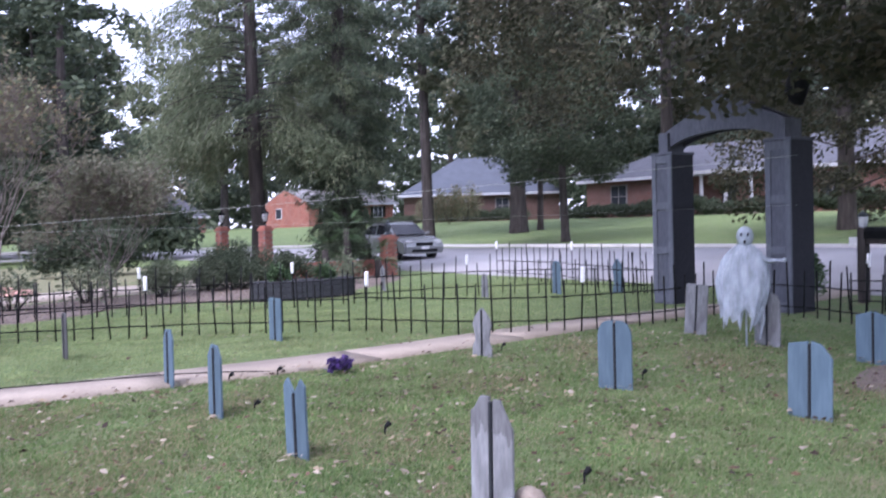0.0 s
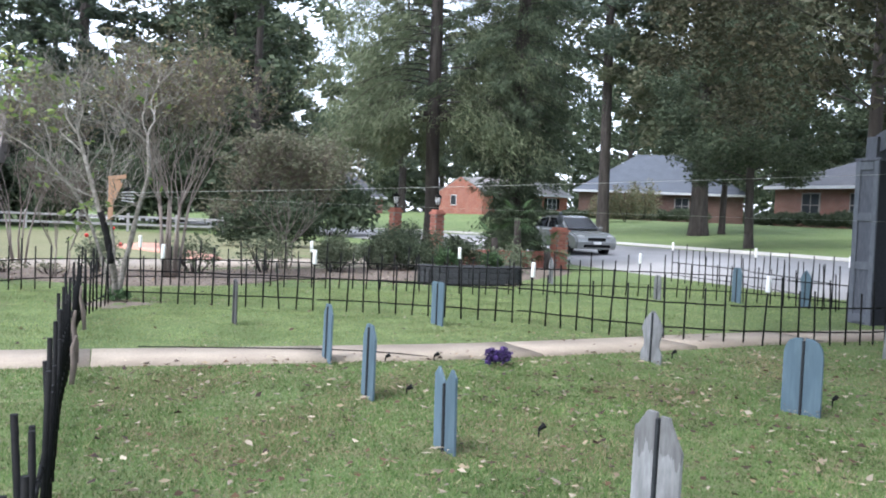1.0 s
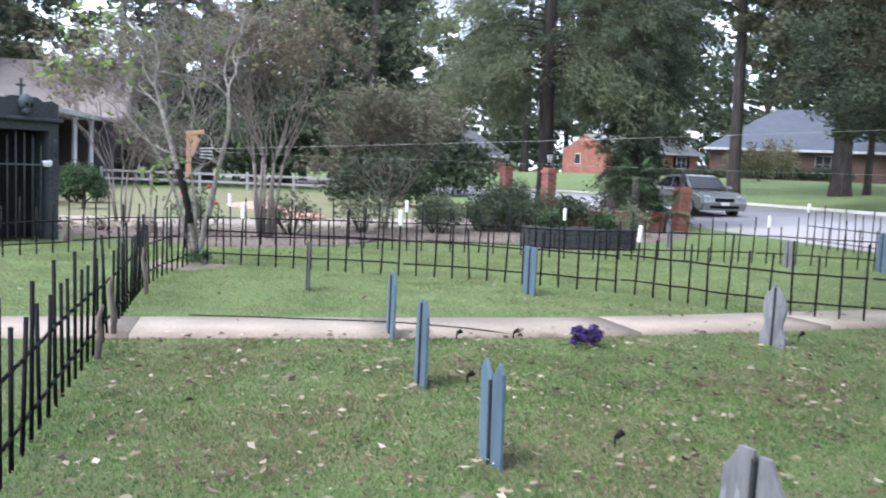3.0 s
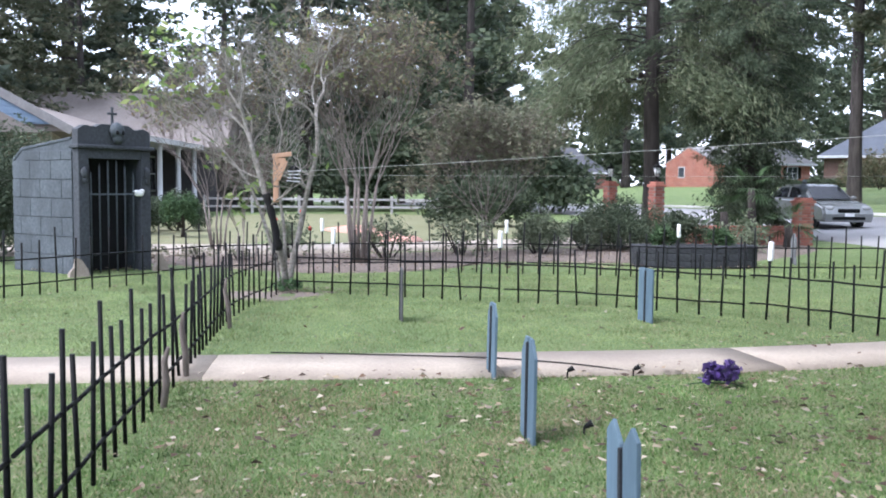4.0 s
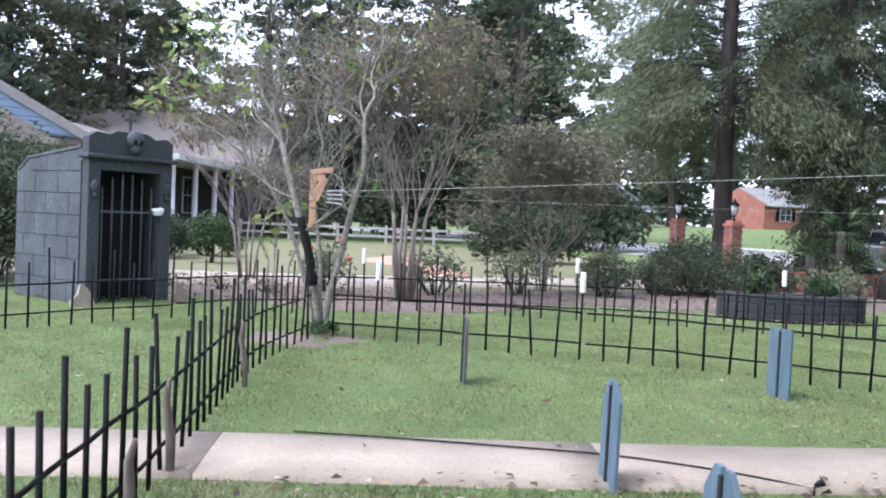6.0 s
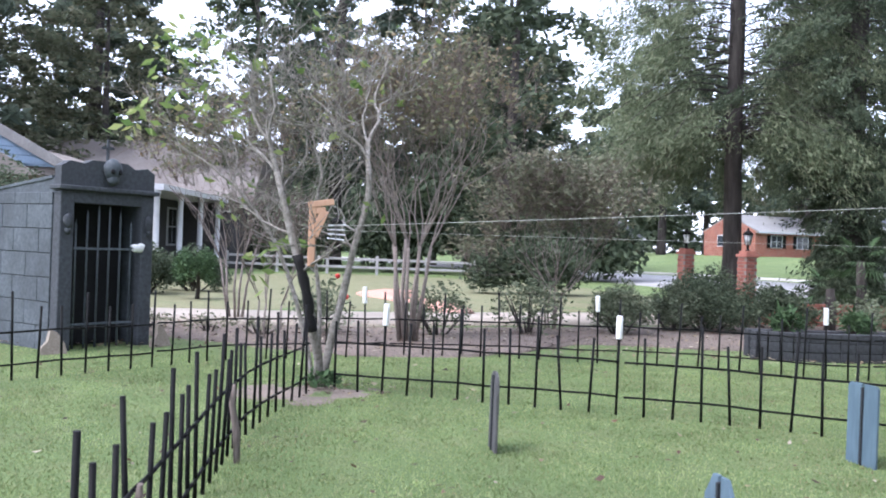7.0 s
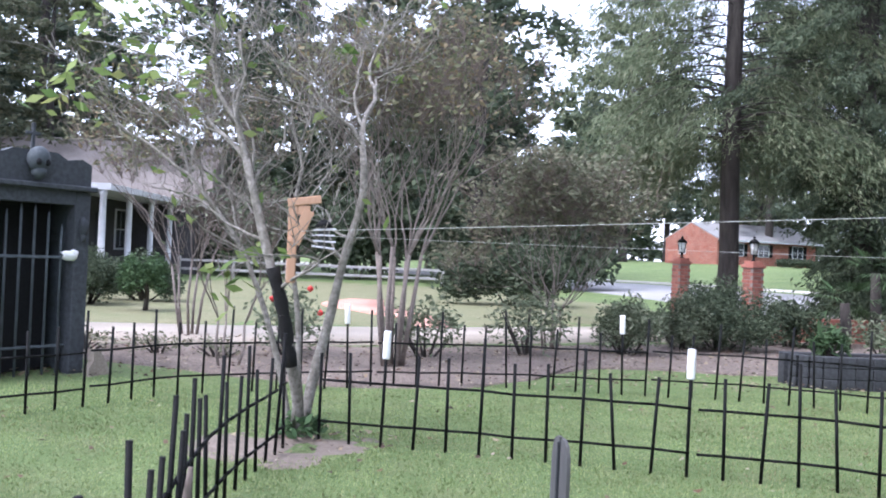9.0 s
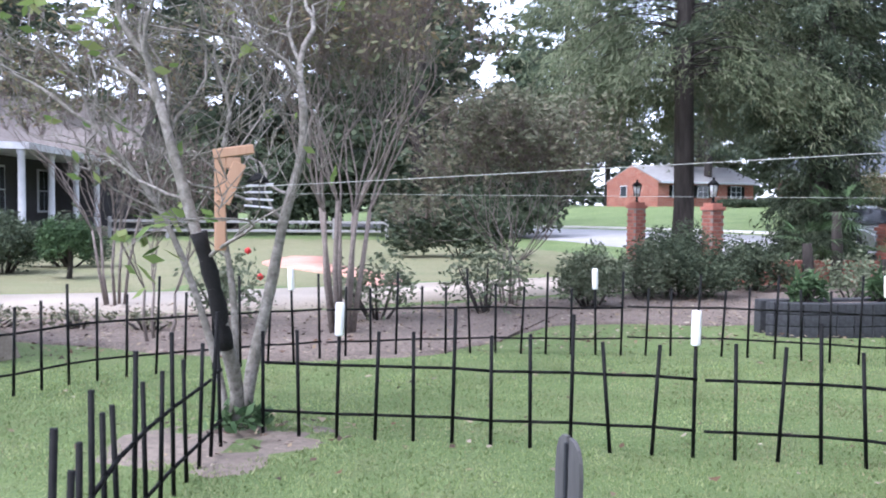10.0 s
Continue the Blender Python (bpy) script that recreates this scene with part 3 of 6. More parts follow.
def patch(name, outline, lift, material, label, category):
    """A flat bed with an uneven rounded edge."""
    p = curve_points(list(outline) + [outline[0]], 0.25)[:-1]
    p = p + 0.05 * np.c_[np.sin(5 * p[:, 1] + 3 * p[:, 0]), np.cos(4 * p[:, 0] - 2 * p[:, 1])]
    c = p.mean(0)
    rings = [np.c_[c + (p - c) * k, np.full(len(p), lift * h)] for k, h in ((1.0, -1.5), (0.985, 0.7), (0.8, 1.0), (0.5, 1.3), (0.2, 1.3))]
    v = np.concatenate(rings)
    v[:, 2] += np.where(v[:, 2] > 0, 0.012 * np.sin(9 * v[:, 0]) * np.cos(8 * v[:, 1]), 0)
    n, f = len(p), []
    for r in range(4):
        i = np.arange(n)
        f.append(np.c_[i + r * n, (i + 1) % n + r * n, (i + 1) % n + (r + 1) * n, i + (r + 1) * n])
    ob = mesh_np(name, v, np.concatenate(f), material, smooth=True)
    bm = bmesh.new()
    bm.from_mesh(ob.data)
    bm.verts.ensure_lookup_table()
    bm.faces.new([bm.verts[4 * n + i] for i in range(n)])
    bm.to_mesh(ob.data)
    bm.free()
    return tagged(ob, label, category, kind="structure")


BED = [(-3.2, 19.6), (-0.8, 18.6), (1.5, 17.25), (2.8, 17.15), (3.9, 17.9), (5.4, 19.3), (7.2, 19.0), (8.6, 18.9), (10.6, 19.4), (13.8, 22.6), (14.2, 25.6), (11.4, 24.9), (9.6, 24.0), (7.4, 22.9), (4.6, 21.9), (1.8, 21.0), (-1.5, 20.7)]
patch("mulch_bed", BED, 0.03, "mulch", "brown bark mulch bed under shrubs", "mulch bed")
patch("dry_lawn", [(-9, 24.0), (-2, 24.2), (3, 25.3), (8, 27.0), (11.5, 29.8), (12, 36), (9, 45), (0, 46.5), (-5.5, 38), (-8, 30)], 0.014, "dry_lawn", "thin olive-tan dry lawn beyond the driveway", "lawn")
patch("bare_patch", [(0.35, 13.95), (0.8, 13.62), (1.25, 13.5), (1.65, 13.75), (2.0, 14.2), (1.6, 14.75), (1.1, 14.85), (0.55, 14.5)], 0.010, "dirt", "bare brown soil round the tree", "soil")
patch("leaf_bed", [(7.7, 4.55), (8.5, 4.95), (9.5, 5.0), (10.2, 4.2), (9.8, 2.9), (8.6, 2.6), (7.8, 3.4)], 0.02, "mulch", "brown leaf-strewn mulch bed by the fence", "mulch bed")

# ---- fences of painted pipe ----
def unit_pipe(r, seg=8):
    bm = tube([(0, 0, 0), (0, 0, 1)], r, seg)
    me = bpy.data.meshes.new("pipe")
    bm.to_mesh(me)
    bm.free()
    me.materials.append(M["black"])
    return me


PICKET, RAIL = unit_pipe(0.0125), unit_pipe(0.0105, 6)
bmc = lathe([(0.028, 0), (0.031, 0.01), (0.030, 0.2), (0.026, 0.215), (0.012, 0.212)], 12)
CANDLE = bpy.data.meshes.new("candle")
bmc.to_mesh(CANDLE)
bmc.free()
CANDLE.materials.append(M["white"])


def fence(label, line, candles=(), spacing=0.262, rails=(0.17, 0.49), short=0.71, tall=0.87, lean=1.4, seed=1, phase=2):
    """Pickets of two heights on two rails, in panels, with white tubes on some tall pickets."""
    rnd = random.Random(seed)
    root = thing("fence", label, "fence", line[0][0], line[0][1], 0)
    inv = root.matrix_basis.inverted()
    c = curve_points(line, 0.05)
    s = np.r_[0, np.cumsum(np.linalg.norm(np.diff(c, axis=0), axis=1))]
    n = int(s[-1] / spacing)
    at = [np.array([np.interp(k * spacing, s, c[:, 0]), np.interp(k * spacing, s, c[:, 1])]) for k in range(n + 1)]
    marked = {min(range(n + 1), key=lambda k: np.hypot(*(at[k] - np.array(q)))) for q in candles}
    sag = [rnd.uniform(-0.012, 0.012) for _ in at]
    for k, p in enumerate(at):
        z = gz(*p)
        high = k % 3 == phase or k in marked
        h = (tall if high else short) + rnd.uniform(-0.02, 0.02)
        m = inv @ pose(p[0], p[1], z - 0.05, rnd.gauss(0, lean), rnd.gauss(0, lean), 0)
        ob = sharing("picket", PICKET, root, m @ Matrix.Diagonal((1, 1, h + 0.05, 1)))
        if k in marked:
            cd = sharing("candle_tube", CANDLE, root, m @ Matrix.Translation((0, 0, h - 0.13)))
            cd["label"] = "white plastic tube over a picket"
    stops = [0] + list(range(11, n, 12)) + [n]
    for i, j in zip(stops, stops[1:]):
        drop = rnd.uniform(-0.02, 0.02)
        for zr in rails:
            for k in range(i, j):
                a = Vector((*at[k], gz(*at[k]) + zr + drop + sag[k] * 0.5))
                b = Vector((*at[k + 1], gz(*at[k + 1]) + zr + drop + sag[k + 1] * 0.5))
                d = (b - a)
                cut = 0.06 if k != i or i == 0 else -0.25
                mat = Matrix.Translation(a - d * cut) @ d.to_track_quat("Z", "Y").to_matrix().to_4x4() @ Matrix.Diagonal((1, 1, d.length * (1.06 + cut), 1))
                sharing("rail", RAIL, root, inv @ mat)
    return root


fence("black pipe picket fence beside the bare tree", [(0.60, 2.9), (0.62, 5.0), (0.62, 6.4), (0.63, 7.6), (0.66, 8.6), (0.69, 9.6), (0.70, 10.8), (0.73, 11.9), (0.83, 12.8), (1.0, 13.6), (1.15, 14.2)], (), 0.235, seed=3, lean=1.6)
fence("black pipe picket fence round the graves with white tubes", [(1.40, 14.4), (1.87, 14.2), (2.6, 13.97), (4.06, 13.4), (4.85, 13.05), (6.05, 12.15), (6.75, 11.6), (7.25, 10.75), (7.85, 9.9), (8.95, 9.35), (10.4, 9.2), (12.0, 9.3), (12.35, 8.2), (12.0, 7.0), (11.9, 5.0)],
      [(1.87, 14.2), (4.06, 13.4), (6.62, 11.7), (8.9, 9.35)], 0.252, seed=5)
fence("black pipe picket fence along the mulch bed with white tubes", [(-4.6, 11.2), (-2.9, 13.1), (-1.75, 14.65), (-0.65, 15.75), (0.2, 16.6), (1.75, 17.15), (3.3, 17.35), (4.87, 17.1), (6.3, 16.75), (7.6, 15.95), (9.2, 16.0), (11.4, 15.75), (13.2, 14.6), (13.9, 13.0)],
      [(1.75, 17.15), (4.87, 17.05), (7.6, 15.95), (11.4, 15.75)], seed=9)
fence("black pipe picket fence near the street with white tubes", [(14.95, 19.5), (15.0, 18.0), (14.9, 16.4), (14.6, 14.6), (14.2, 13.1), (13.9, 12.0)], [(14.95, 19.5), (14.9, 16.4), (14.2, 13.1)], tall=1.0, short=0.85, seed=12)
fence("black pipe picket fence past the gateway", [(13.6, 8.3), (14.1, 6.0), (13.8, 3.0), (13.0, 0.5)], [(13.65, 8.0)], seed=14)


# ---- grave markers ----
def marker(label, x, y, rz, w, h, style, material, lean=(0, 0)):
    root = thing("grave_marker", label, "grave marker", x, y, 0, rz, "wooden grave markers")
    root.matrix_basis = pose(x, y, gz(x, y), lean[0], lean[1], rz)
    g, b = 0.0115, w / 2
    tops = {
        "ear": [(b, h - 0.10), (b * 0.45, h), (g, h)],
        "round": [(b, h - 0.14), (b * 0.93, h - 0.08), (b * 0.75, h - 0.03), (b * 0.45, h - 0.005), (g, h)],
        "point": [(b * 0.9, h - 0.16), (b * 0.72, h - 0.10), (g, h)],
        "swallow": [(b, h - 0.05), (b * 0.62, h), (g, h - 0.09)],
        "gothic": [(b, h - 0.09), (b * 0.85, h - 0.075), (b * 0.55, h - 0.01), (b * 0.48, h), (g, h)],
        "flat": [(b, h - 0.02), (b * 0.85, h), (g, h)],
        "slope": [(b, h - 0.06), (b * 0.3, h - 0.02), (g, h)],
        "clip": [(b, h - 0.035), (b * 0.3, h - 0.012), (g, h)],
    }
    body = [(b, -0.06)]
    if style == "point":
        body = [(b, -0.06), (b, 0.10), (b * 0.72, 0.18), (b * 0.72, 0.22), (b, h - 0.2)]
    right = [(g, -0.06)] + body + tops[style]
    if style == "gothic":
        left = [(-p, q) for p, q in [(g, -0.06), (b, -0.06), (b, h - 0.16), (b * 0.78, h - 0.11), (b * 0.5, h - 0.04), (b * 0.42, h - 0.012), (g, h - 0.012)]]
    elif style == "clip":
        left = [(-p, q) for p, q in [(g, -0.06), (b, -0.06), (b, h - 0.12), (b * 0.55, h - 0.025), (g, h)]]
    else:
        left = [(-p, q) for p, q in right]
    for o in (right, left):
        bm = prism(o, 0.02)
        bmesh.ops.bevel(bm, geom=[e for e in bm.edges], offset=0.0025, segments=1, affect="EDGES")
        part("board", bm, material, root)
    top = h - (0.10 if style == "swallow" else 0.025)
    part("stake", box((0, 0, top / 2 - 0.03), (0.019, 0.046, top + 0.06), 0.003), "groove", root, "dark wooden stake in the joint")
    return root


marker("blue-grey wooden grave marker by the walk, weathered edge", 2.595, 11.92, 91, 0.27, 0.58, "round", "weathered", (0, -1))
marker("blue painted two-board grave marker beside the walk", 3.04, 8.95, 92, 0.27, 0.58, "ear", "blue", (1, 1))
marker("blue painted two-board grave marker in the lawn", 2.925, 7.2, 92, 0.28, 0.61, "ear", "blue", (0, -1))
marker("blue two-board grave marker with swallow-tail top", 2.935, 5.56, 97, 0.27, 0.54, "swallow", "blue", (0, 2))
marker("blue two-board grave marker beyond the walk", 5.26, 11.56, 100, 0.30, 0.60, "flat", "blue")
marker("grey pointed grave marker with notched waist", 6.54, 8.44, 96, 0.33, 0.57, "point", "grey", (0, -1))
marker("blue round-topped two-board grave marker", 6.275, 5.965, 110, 0.34, 0.63, "round", "blue")
marker("grey flat-topped grave marker near the gateway", 9.73, 8.05, 99, 0.33, 0.67, "flat", "grey", (0, -4))
marker("grey round-topped grave marker behind the ghost", 9.44, 6.7, 82, 0.40, 0.64, "round", "grey")
marker("blue grave marker with clipped corners", 6.49, 4.1, 94, 0.36, 0.60, "clip", "blue", (0, -1))
marker("blue pointed two-board grave marker by the mulch", 9.15, 5.2, 82, 0.42, 0.55, "slope", "blue")
marker("grey gothic grave marker with stained top", 3.265, 3.77, 103, 0.29, 0.64, "gothic", "grey_stained", (0, -1))
marker("blue grave marker beyond the far fence", 12.9, 14.6, 80, 0.34, 0.70, "round", "blue")
marker("blue pointed grave marker beyond the far fence", 13.85, 13.75, 80, 0.36, 0.72, "point", "blue")
marker("grey grave marker on the far lawn", 11.3, 15.0, 80, 0.3, 0.5, "round", "grey")
marker("pale grey grave marker near the brick pillar", 10.9, 18.6, 80, 0.34, 0.62, "point", "grey")


def spotlight(x, y, rz):
    root = thing("garden_spotlight", "small black plastic garden spotlight on a stake", "garden light", x, y, 0, rz, "garden spotlights")
    part("stake", tube([(0, 0, -0.05), (0, 0, 0.055)], [0.004, 0.008], 6), "black", root)
    part("lamp_head", lathe([(0.010, 0), (0.016, 0.015), (0.021, 0.045), (0.023, 0.055), (0.015, 0.054)], 10, pose(0, 0, 0.055, 60, 0, 0)), "black", root)
    part("lens", lathe([(0.018, 0), (0.016, 0.003)], 10, pose(0, 0, 0.055, 60, 0, 0) @ Matrix.Translation((0, 0, 0.0535))), "lampglass", root, "clear round lens")


for x, y, r in ((4.03, 3.9, 100), (3.72, 5.75, 100), (3.28, 7.25, 80), (6.8, 6.14, 90), (3.62, 8.84, 80), (6.97, 8.64, 90), (4.16, 8.86, 70)):
    spotlight(x, y, r)

# flowers, skull prop and cable
fl = thing("artificial_flowers", "bunch of dark purple artificial flowers lying on grass", "flowers", 4.66, 8.45, 0)
for j in range(9):
    v, f = [], []
    hub = np.array([RNG.normal(0, 0.07), RNG.normal(0, 0.06), 0.06 + 0.08 * RNG.random()])
    for k in range(26):
        c = hub + RNG.normal(0, 0.026, 3)
        a = RNG.normal(size=(2, 3))
        a = a / np.linalg.norm(a, axis=1)[:, None] * RNG.uniform(0.018, 0.04)
        v += [c - a[0], c + a[1], c + a[0], c - a[1]]
        f.append([4 * k, 4 * k + 1, 4 * k + 2, 4 * k + 3])
    v = np.array(v)
    v[:, 2] = np.clip(v[:, 2], 0.004, None)
    mesh_np("flower", v, f, "petal", fl)
part("stem", tube([(-0.22, 0.05, 0.01), (-0.1, 0.02, 0.03), (0.1, -0.03, 0.03), (0.2, -0.1, 0.008)], 0.006, 5), "shrub", fl)
sk = tagged(part("skull_prop", add_ball(ball((0, 0, 0.075), (0.075, 0.09, 0.08), 3, 0.12), (-0.075, -0.02, 0.05), (0.05, 0.05, 0.045), 2, 0.3), "bone"), "weathered bone-coloured plastic prop lying on grass", "prop")
sk.matrix_basis = pose(3.43, 3.66, 0, 0, 0, 20)
cb = [(1.3, 9.83, 0.05), (1.9, 9.75, 0.045), (2.6, 9.6, 0.045), (3.2, 9.45, 0.045), (3.7, 9.2, 0.045), (4.0, 9.0, 0.04), (4.15, 8.9, 0.03)]
tagged(part("cable", tube([tuple(p) for p in curve_points(cb, 0.1)], 0.006, 6), "black"), "thin black electric cable across the walk", "cable")


# ---- gateway ----
GX, GY, HALF = 12.95, 10.12, 1.22
gate = thing("gateway", "grey painted plywood graveyard gateway with curved arch", "gateway", GX, GY, 0)


def gate_column(y, h):
    w, d = 0.47, 0.54
    col = part("column", box((0, y, h / 2 - 0.05), (d, w, h + 0.1), 0.006), "gate", gate)
    x = -d / 2 - 0.012
    for yy in (-w / 2 + 0.05, w / 2 - 0.05):
        part("stile", box((x, y + yy, h / 2), (0.024, 0.10, h), 0.004), "gate_lit", col)
    for zz in (0.10, h * 0.36, h * 0.66, h - 0.08):
        part("cross_rail", box((x - 0.002, y, zz), (0.024, w - 0.2, 0.13), 0.004), "gate_lit", col)
    # the column side's shade is put into this panel's near-black colour
    part("side_panel", box((0.0, y - w / 2 - 0.006, h / 2), (d, 0.012, h), 0.002), "gate_shaded", col, "side panel coloured near-black as the shaded side")
    part("cap", box((0, y, h + 0.025), (d + 0.06, w + 0.06, 0.05), 0.008), "gate", col)
    return col


gate_column(HALF, 2.68)
gate_column(-HALF, 2.72)
outer, inner = [], []
for k in range(25):
    u = -1 + k / 12
    yy = u * (HALF + 0.02)
    bell = 0.5 + 0.5 * math.cos(math.pi * min(1, abs(u) * 1.05))
    outer.append((yy, 3.0 + 0.55 * math.sqrt(max(0.0, 1 - (u * 0.97) ** 2)) * (0.55 + 0.45 * bell)))
    inner.append((yy * 0.98, 2.66 + 0.36 * math.sqrt(max(0.0, 1 - (u * 0.98) ** 2))))
part("arch", prism(outer + inner[::-1], 0.10, pose(-0.12, 0, 0, 0, 0, 90)), "gate", gate)
# the rear board also has its shade in the colour
part("arch_back", prism(outer + inner[::-1], 0.06, pose(0.2, 0, 0, 0, 0, 90)), "gate_shaded", gate)
for yy in (-HALF, HALF):
    part("arch_post", box((-0.02, yy, 2.9), (0.42, 0.22, 0.36), 0.006), "gate", gate)
part("finial", lathe([(0.09, 0), (0.06, 0.04), (0.03, 0.07), (0.05, 0.12), (0.02, 0.16)], 10, Matrix.Translation((-0.12, 0, 3.53))), "gate", gate)

# ---- ghost on a stake (one plain mesh) ----
gm = bmesh.new()
rings, NS = [], 56
shape = [(1.26, 0.05), (1.21, 0.10), (1.15, 0.17), (1.08, 0.225), (0.99, 0.26), (0.90, 0.28), (0.80, 0.29), (0.70, 0.285), (0.61, 0.27), (0.53, 0.255), (0.46, 0.235), (0.41, 0.225), (0.37, 0.215)]
for i, (z, r) in enumerate(shape):
    t = i / (len(shape) - 1)
    ring = []
    for k in range(NS):
        a = 6.28319 * k / NS
        fold = 1 + 0.12 * t * math.sin(5 * a + 2.3 * t) + 0.08 * t * math.sin(13 * a + 5 * t) + 0.05 * t * math.sin(23 * a + 4 * t)
        rag = (0.075 * (i == 12) + 0.03 * (i == 11)) * (math.sin(9 * a) + math.sin(5 * a + 1) + 0.8 * math.sin(17 * a))
        ring.append(gm.verts.new((0.5 * r * fold * math.cos(a), r * fold * math.sin(a) + 0.05 * t, z - rag)))
    rings.append(ring)
for a, b in zip(rings, rings[1:]):
    for k in range(NS):
        gm.faces.new((a[k], a[(k + 1) % NS], b[(k + 1) % NS], b[k])).smooth = True
add_ball(gm, (0, 0, 1.31), (0.095, 0.098, 0.125), 3)
add_tube(gm, [(0, 0, -0.05), (0, 0, 1.25)], 0.012, 6)
for yy, lo in ((-0.17, 0.10), (-0.06, 0.19), (-0.11, 0.26), (0.12, 0.3)):
    add_tube(gm, [(0, yy, 0.5), (0.02, yy - 0.02, 0.35), (0, yy + 0.02, lo)], [0.035, 0.025, 0.006], 6)
add_tube(gm, [(0, -0.1, 1.1), (-0.03, -0.26, 1.02), (-0.05, -0.4, 1.03), (-0.05, -0.45, 1.04)], [0.05, 0.035, 0.02, 0.03], 6)
nb = len(gm.faces)
for yy, zz, s in ((-0.036, 1.335, 0.018), (0.036, 1.335, 0.018), (0.0, 1.25, 0.02)):
    add_ball(gm, (-0.079, yy, zz), (0.022, s * 0.75, s * 1.3), 2)
for k, fc in enumerate(gm.faces):
    fc.material_index = 1 if k >= nb else 0
ghost = part("ghost_figure", gm, "cloth")
ghost.data.materials.append(M["void"])
ghost.matrix_basis = pose(9.20, 6.81, 0, 0, 0, 36)
tagged(ghost, "white gauze hanging ghost decoration on a stake", "decoration")

# ---- crypt ----
CW, CD, CH = 1.36, 1.75, 2.12
crypt = thing("crypt", "grey block-painted plywood crypt with barred doorway", "crypt", -2.1, 16.85, 0, 48.7)
SIDE = [(0.05, -0.06), (CD - 0.05, -0.06), (CD - 0.05, CH - 0.30), (CD - 0.30, CH - 0.12), (0.05, CH + 0.04)]
part("side_wall", prism(SIDE, 0.05, pose(0.04, 0, 0, 0, 0, 90)), "stone", crypt)
part("side_wall", prism(SIDE, 0.05, pose(CW - 0.04, 0, 0, 0, 0, 90)), "stone", crypt)
part("back_wall", box((CW / 2, CD - 0.03, CH / 2 - 0.03), (CW - 0.14, 0.05, CH - 0.52)), "stone_dark", crypt)
part("roof", box((0, 0, 0), (CW, CD - 0.36, 0.04), 0.004, pose(CW / 2, (CD - 0.26) / 2 + 0.05, CH - 0.035, -6.4)), "stone", crypt)
part("roof_back", box((0, 0, 0), (CW, 0.33, 0.04), 0.004, pose(CW / 2, CD - 0.18, CH - 0.20, -36)), "stone", crypt)
rows = 7
bh = CH / rows
for r in range(rows):
    cuts = [0.06, 0.62, 1.2, CD - 0.05] if r % 2 else [0.06, 0.34, 0.92, 1.48, CD - 0.05]
    if r == rows - 1:
        cuts = [0.06, 0.34, 0.92, 1.36]
    for a, b in zip(cuts, cuts[1:]):
        part("block", box((0.002, (a + b) / 2, (r + 0.5) * bh - (0.075 if r == rows - 1 else 0)), (0.03, b - a - 0.010, bh - 0.010 - (0.15 if r == rows - 1 else 0)), 0.004), "stone", crypt)
pw = 0.19
for xx in (pw / 2, CW - pw / 2):
    part("pilaster", box((xx, -0.02, 0.97), (pw, 0.16, 2.06), 0.01), "stone_dark", crypt)
part("lintel", box((CW / 2, -0.02, 1.93), (CW - 2 * pw + 0.02, 0.14, 0.16), 0.008), "stone_dark", crypt)
part("cornice", box((CW / 2, -0.04, 2.035), (CW + 0.10, 0.24, 0.06), 0.012), "stone_dark", crypt)
ped = prism([(0, 2.06), (CW, 2.06), (CW, 2.30), (CW - 0.12, 2.36), (CW - 0.3, 2.33), (CW / 2 + 0.25, 2.40), (CW / 2 - 0.25, 2.40), (0.32, 2.35), (0.12, 2.37), (0, 2.30)], 0.14, Matrix.Translation((0, -0.02, 0)))
part("pediment", ped, "stone_dark", crypt)
# added sheet, its black stands for the shade inside the doorway
part("dark_backing", box((CW / 2, 0.35, 0.95), (CW - 2 * pw - 0.02, 0.03, 1.86)), "void", crypt, "black sheet standing for the shade inside the crypt")
for k in range(6):
    xx = pw + 0.09 + k * (CW - 2 * pw - 0.18) / 5
    top = 1.50 + 0.28 * math.sin(math.pi * (k + 0.5) / 6)
    bar = part("bar", tube([(xx, 0.0, 0.02), (xx, 0.0, top), (xx, 0.0, top + 0.07)], [0.014, 0.014, 0.003], 8), "stone", crypt, "grey pipe bar with a spike")
for zz in (0.32, 1.28):
    part("cross_bar", box((CW / 2, -0.005, zz), (CW - 2 * pw, 0.025, 0.03), 0.004), "stone", crypt)
part("skull_ornament", add_ball(ball((CW / 2, -0.14, 2.30), (0.125, 0.10, 0.14), 3, 0.05), (CW / 2, -0.15, 2.17), (0.08, 0.08, 0.08), 2, 0.1), "stone", crypt, "grey moulded ornament over the doorway")
# solid black balls imitate the shade of two eye hollows
for ex in (-0.05, 0.05):
    part("hollow", ball((CW / 2 + ex, -0.225, 2.27), (0.032, 0.02, 0.038), 2), "void", crypt, "black ball standing for the shade of an eye hollow")
part("finial_cross", add_box(box((CW / 2, -0.02, 2.54), (0.035, 0.035, 0.30), 0.004), (CW / 2, -0.02, 2.58), (0.17, 0.033, 0.035), 0.004), "stone_dark", crypt, "small dark cross")
part("lock_ornament", add_ball(ball((CW - pw - 0.06, -0.11, 1.30), (0.10, 0.04, 0.055), 2, 0.5), (CW - pw - 0.0, -0.11, 1.33), (0.05, 0.035, 0.04), 2, 0.3), "white", crypt, "white plastic lock ornament")
part("side_ornament", add_ball(ball((CW - pw / 2, -0.12, 1.62), (0.06, 0.04, 0.10), 2, 0.4), (CW - pw / 2, -0.12, 1.5), (0.04, 0.03, 0.05), 2, 0.4), "stone_dark", crypt)
